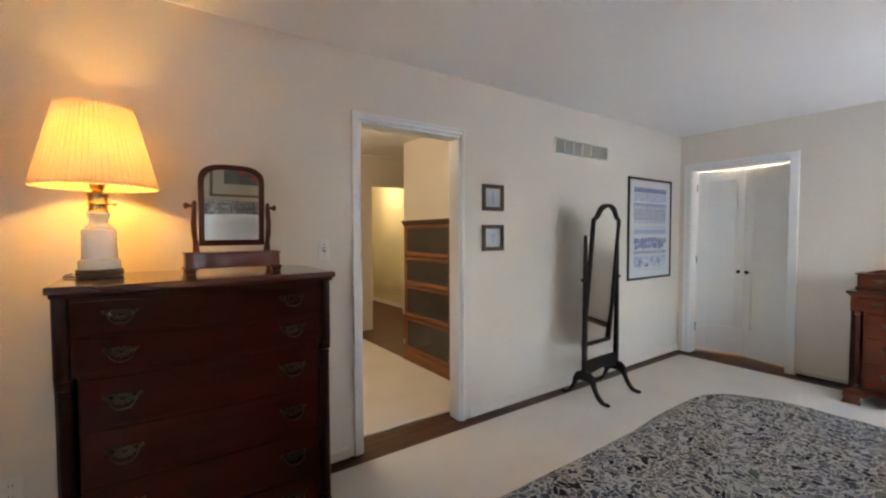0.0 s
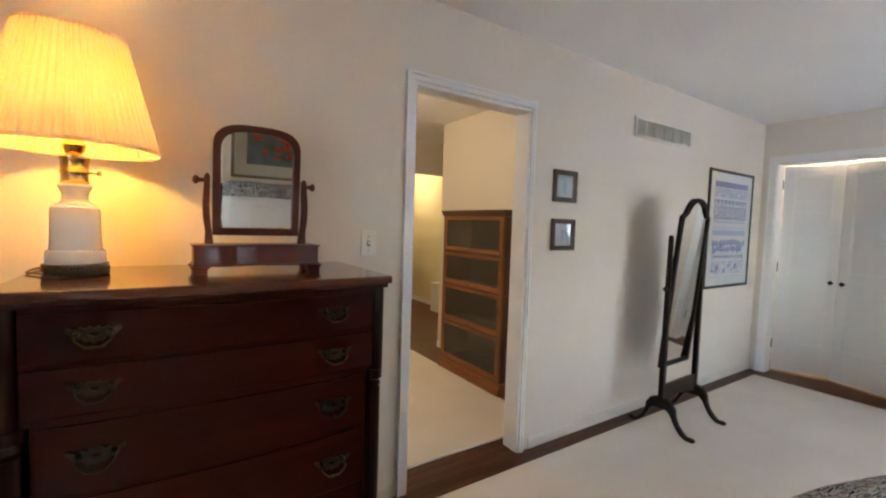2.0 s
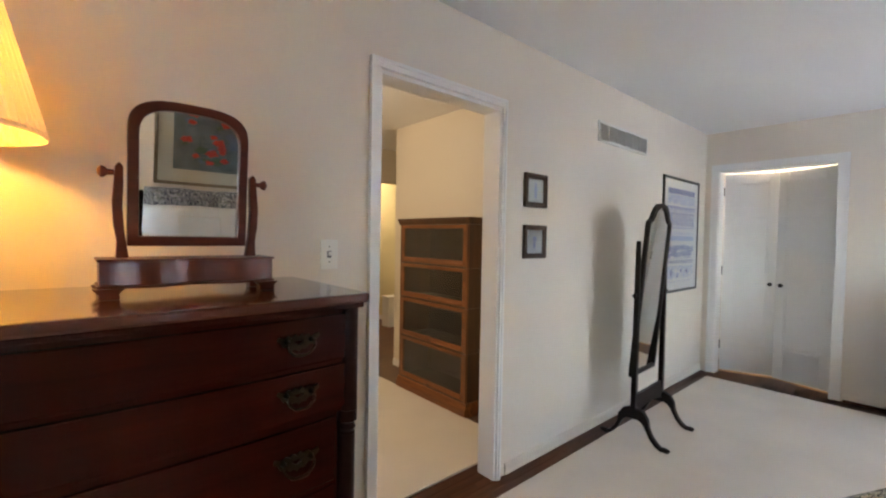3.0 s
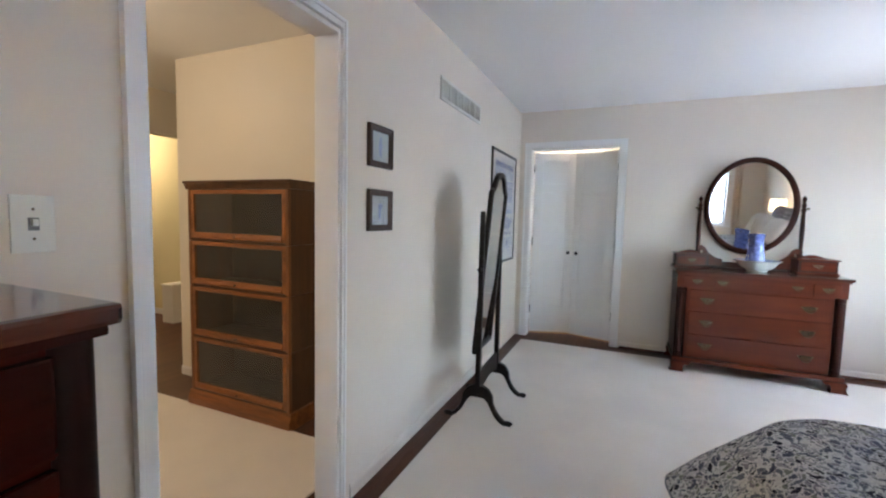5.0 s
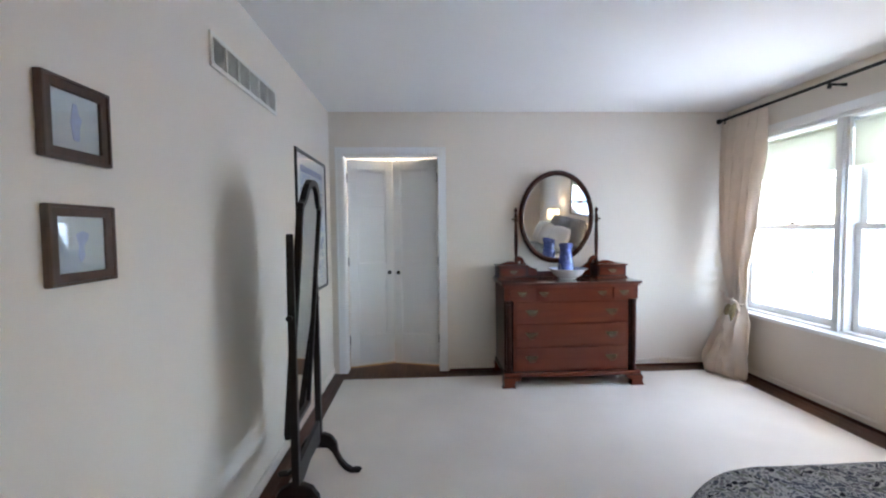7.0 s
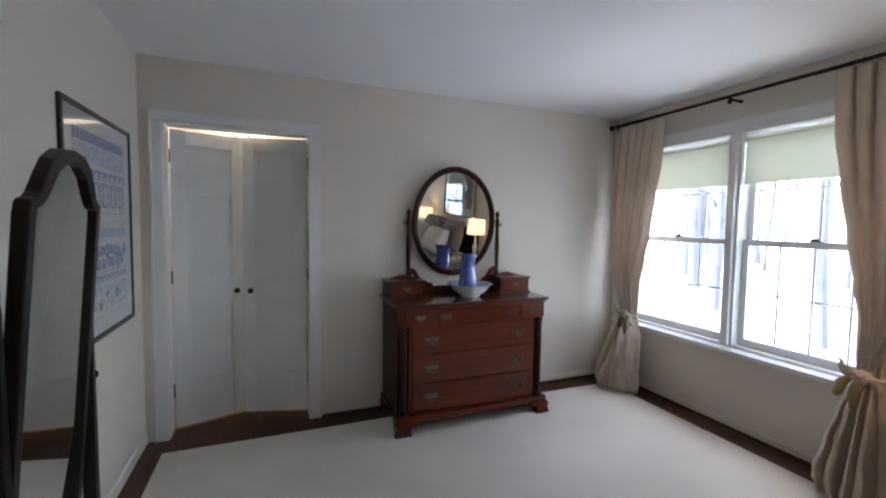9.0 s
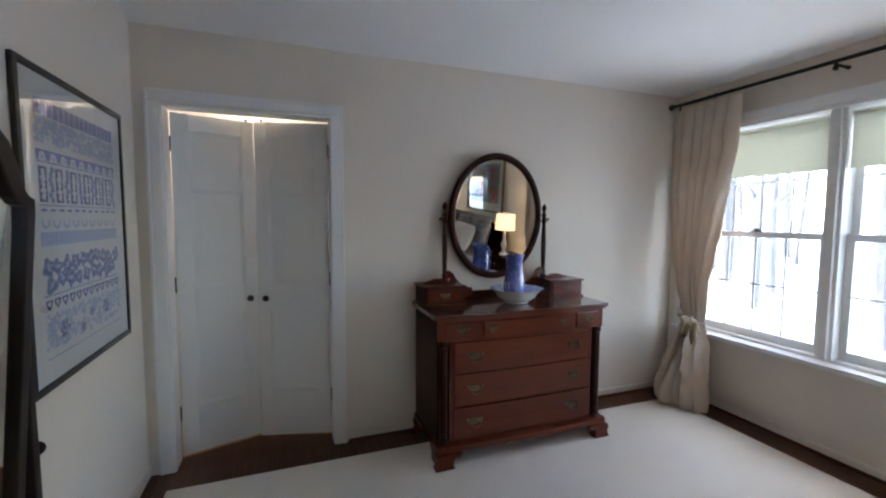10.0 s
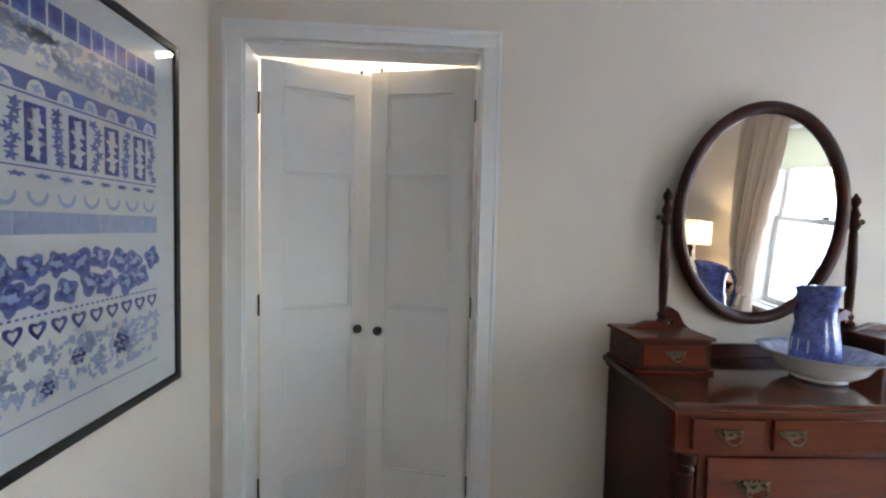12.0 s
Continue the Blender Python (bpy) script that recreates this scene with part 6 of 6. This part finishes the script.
# ---- den furniture ----
def barrister_bookcase():
    root = thing("barrister_bookcase", (2.455, 3.475, 0.0), "oak barrister bookcase with four glazed lift-up doors", "bookcase", "", -90)
    hw, front, back = 0.425, -0.165, 0.160
    bm = bmesh.new()
    prism(bm, [(front - 0.022, 1.492), (front - 0.022, 1.478), (front - 0.012, 1.470), (front - 0.004, 1.452), (front, 1.440), (back, 1.440), (back, 1.492)], "yz", -hw - 0.022, hw + 0.022)
    part("cornice", bm, OAKDARK, root, bevel=0.003)
    bm = bmesh.new()
    prism(bm, [(front - 0.020, 0.0), (front - 0.020, 0.055), (front - 0.006, 0.085), (front, 0.105), (back, 0.105), (back, 0.0)], "yz", -hw - 0.015, hw + 0.015)
    part("base", bm, OAK, root, bevel=0.003)
    cuts = [(0.105, 0.470), (0.470, 0.810), (0.810, 1.110), (1.110, 1.440)]
    for z0, z1 in cuts:
        for x0, x1 in ((-hw, -hw + 0.022), (hw - 0.022, hw)):
            part("side_panel", boxes((x0, front + 0.02, z0 + 0.001, x1, back, z1 - 0.001)), OAKDARK, root, bevel=0.002)
        part("back_panel", boxes((-hw + 0.022, back - 0.010, z0 + 0.001, hw - 0.022, back, z1 - 0.001)), SHADEDINSIDE, root)
        part("shelf", boxes((-hw + 0.022, front + 0.02, z0 + 0.001, hw - 0.022, back - 0.010, z0 + 0.018)), SHADEDINSIDE, root)
        a, b = -hw + 0.024, hw - 0.024
        for x0, x1 in ((-hw, -hw + 0.022), (hw - 0.022, hw)):
            part("stile", boxes((x0, front - 0.002, z0 + 0.001, x1, front + 0.019, z1 - 0.001)), OAKV, root, bevel=0.003)
        part("lip", boxes((-hw + 0.022, front + 0.004, z0 + 0.001, hw - 0.022, front + 0.019, z0 + 0.010)), OAKDARK, root, bevel=0.002)
        lo, hi = z0 + 0.014, z1 - 0.004
        bm = boxes((a, front, lo, a + 0.028, front + 0.018, hi), (b - 0.028, front, lo, b, front + 0.018, hi), (a + 0.028, front, hi - 0.026, b - 0.028, front + 0.018, hi))
        door = part("glazed_door", bm, OAK, root, bevel=0.003)
        bm = bmesh.new()
        prism(bm, [(front + 0.018, lo), (front, lo), (front - 0.006, lo + 0.006), (front - 0.007, lo + 0.016), (front - 0.001, lo + 0.030), (front, lo + 0.042), (front + 0.018, lo + 0.042)], "yz", a + 0.028, b - 0.028)
        part("bottom_rail", bm, OAK, door, "moulded oak bottom rail")
        part("pane", boxes((a + 0.028, front + 0.008, lo + 0.042, b - 0.028, front + 0.011, hi - 0.026)), GLASS, door)
        bm = bmesh.new()
        lathe(bm, [(0.005, 0), (0.009, 0.008), (0.004, 0.014)], turns=12)
        bmesh.ops.rotate(bm, verts=bm.verts, matrix=Matrix.Rotation(radians(90), 3, "X"))
        part("knob", bm, OAKDARK, door, smooth=True, at=pose(0, front - 0.006, lo + 0.020))


barrister_bookcase()

# The den's lamp is an addition out of view that carries its light.
for at, name, label in (((1.2, 3.9, TOP), "den_ceiling_lamp", "round frosted ceiling lamp added unseen to light the den"), ((3.2, 6.9, TOP), "hall_ceiling_lamp", "round frosted hall ceiling lamp"), ((5.75, 1.80, TOP), "closet_ceiling_lamp", "round frosted closet ceiling lamp")):
    root = thing("ceiling_lamp", at, label, "lamp")
    bm = bmesh.new()
    lathe(bm, [(0.13, -0.02), (0.13, 0.0)], turns=32)
    part("canopy", bm, TRIM, root, smooth=True)
    bm = bmesh.new()
    lathe(bm, [(0.03, -0.085), (0.08, -0.075), (0.115, -0.045), (0.125, -0.02)], turns=32)
    d = part("diffuser", bm, glowing(name + "_glow", (1.0, 0.80, 0.55), 0.2), root, smooth=True)
    d.visible_shadow = False


def hall_cabinet():
    root = thing("hall_cabinet", (3.69, 6.16, 0.0), "low white painted cabinet standing in the hall", "cabinet")
    part("body", boxes((-0.12, -0.16, 0.0, 0.11, 0.02, 0.43)), TRIM, root, bevel=0.004)
    part("top", boxes((-0.13, -0.17, 0.43, 0.11, 0.03, 0.45)), TRIM, root, bevel=0.004)


hall_cabinet()


# ---- strip flooring along the bare margins and in the den opening ----
def floor_strips(x0, x1, y0, rows_, width, seed):
    """Narrow oak strips laid along x, each a bevelled board a little proud of the slab."""
    rng = random.Random(seed)
    for k in range(rows_):
        x = x0 - rng.uniform(0, 0.5)
        while x < x1:
            ln = rng.uniform(0.55, 1.15)
            a, b = max(x, x0) + 0.0008, min(x + ln, x1) - 0.0008
            if b - a > 0.04:
                y, w = y0 + k * width + 0.0008, width - 0.0016
                bm = bmesh.new()
                prism(bm, [(y, 0.0), (y, 0.0028), (y + 0.001, 0.0038), (y + w - 0.001, 0.0038), (y + w, 0.0028), (y + w, 0.0)], "yz", a, b)
                part("plank", bm, FLOORWOOD, floor_slab)
            x += ln


floor_strips(0.75, EAST - 0.010, 2.247, 2, 0.058, 1)
floor_strips(DOOR_A[0] + 0.018, DOOR_A[1] - 0.018, 2.363, 3, 0.058, 2)
floor_strips(2.0, EAST - 0.010, SOUTH + 0.010, 3, 0.0655, 3)
floor_strips(4.837, EAST - 0.010, SOUTH + 0.21, 59, 0.0583, 4)
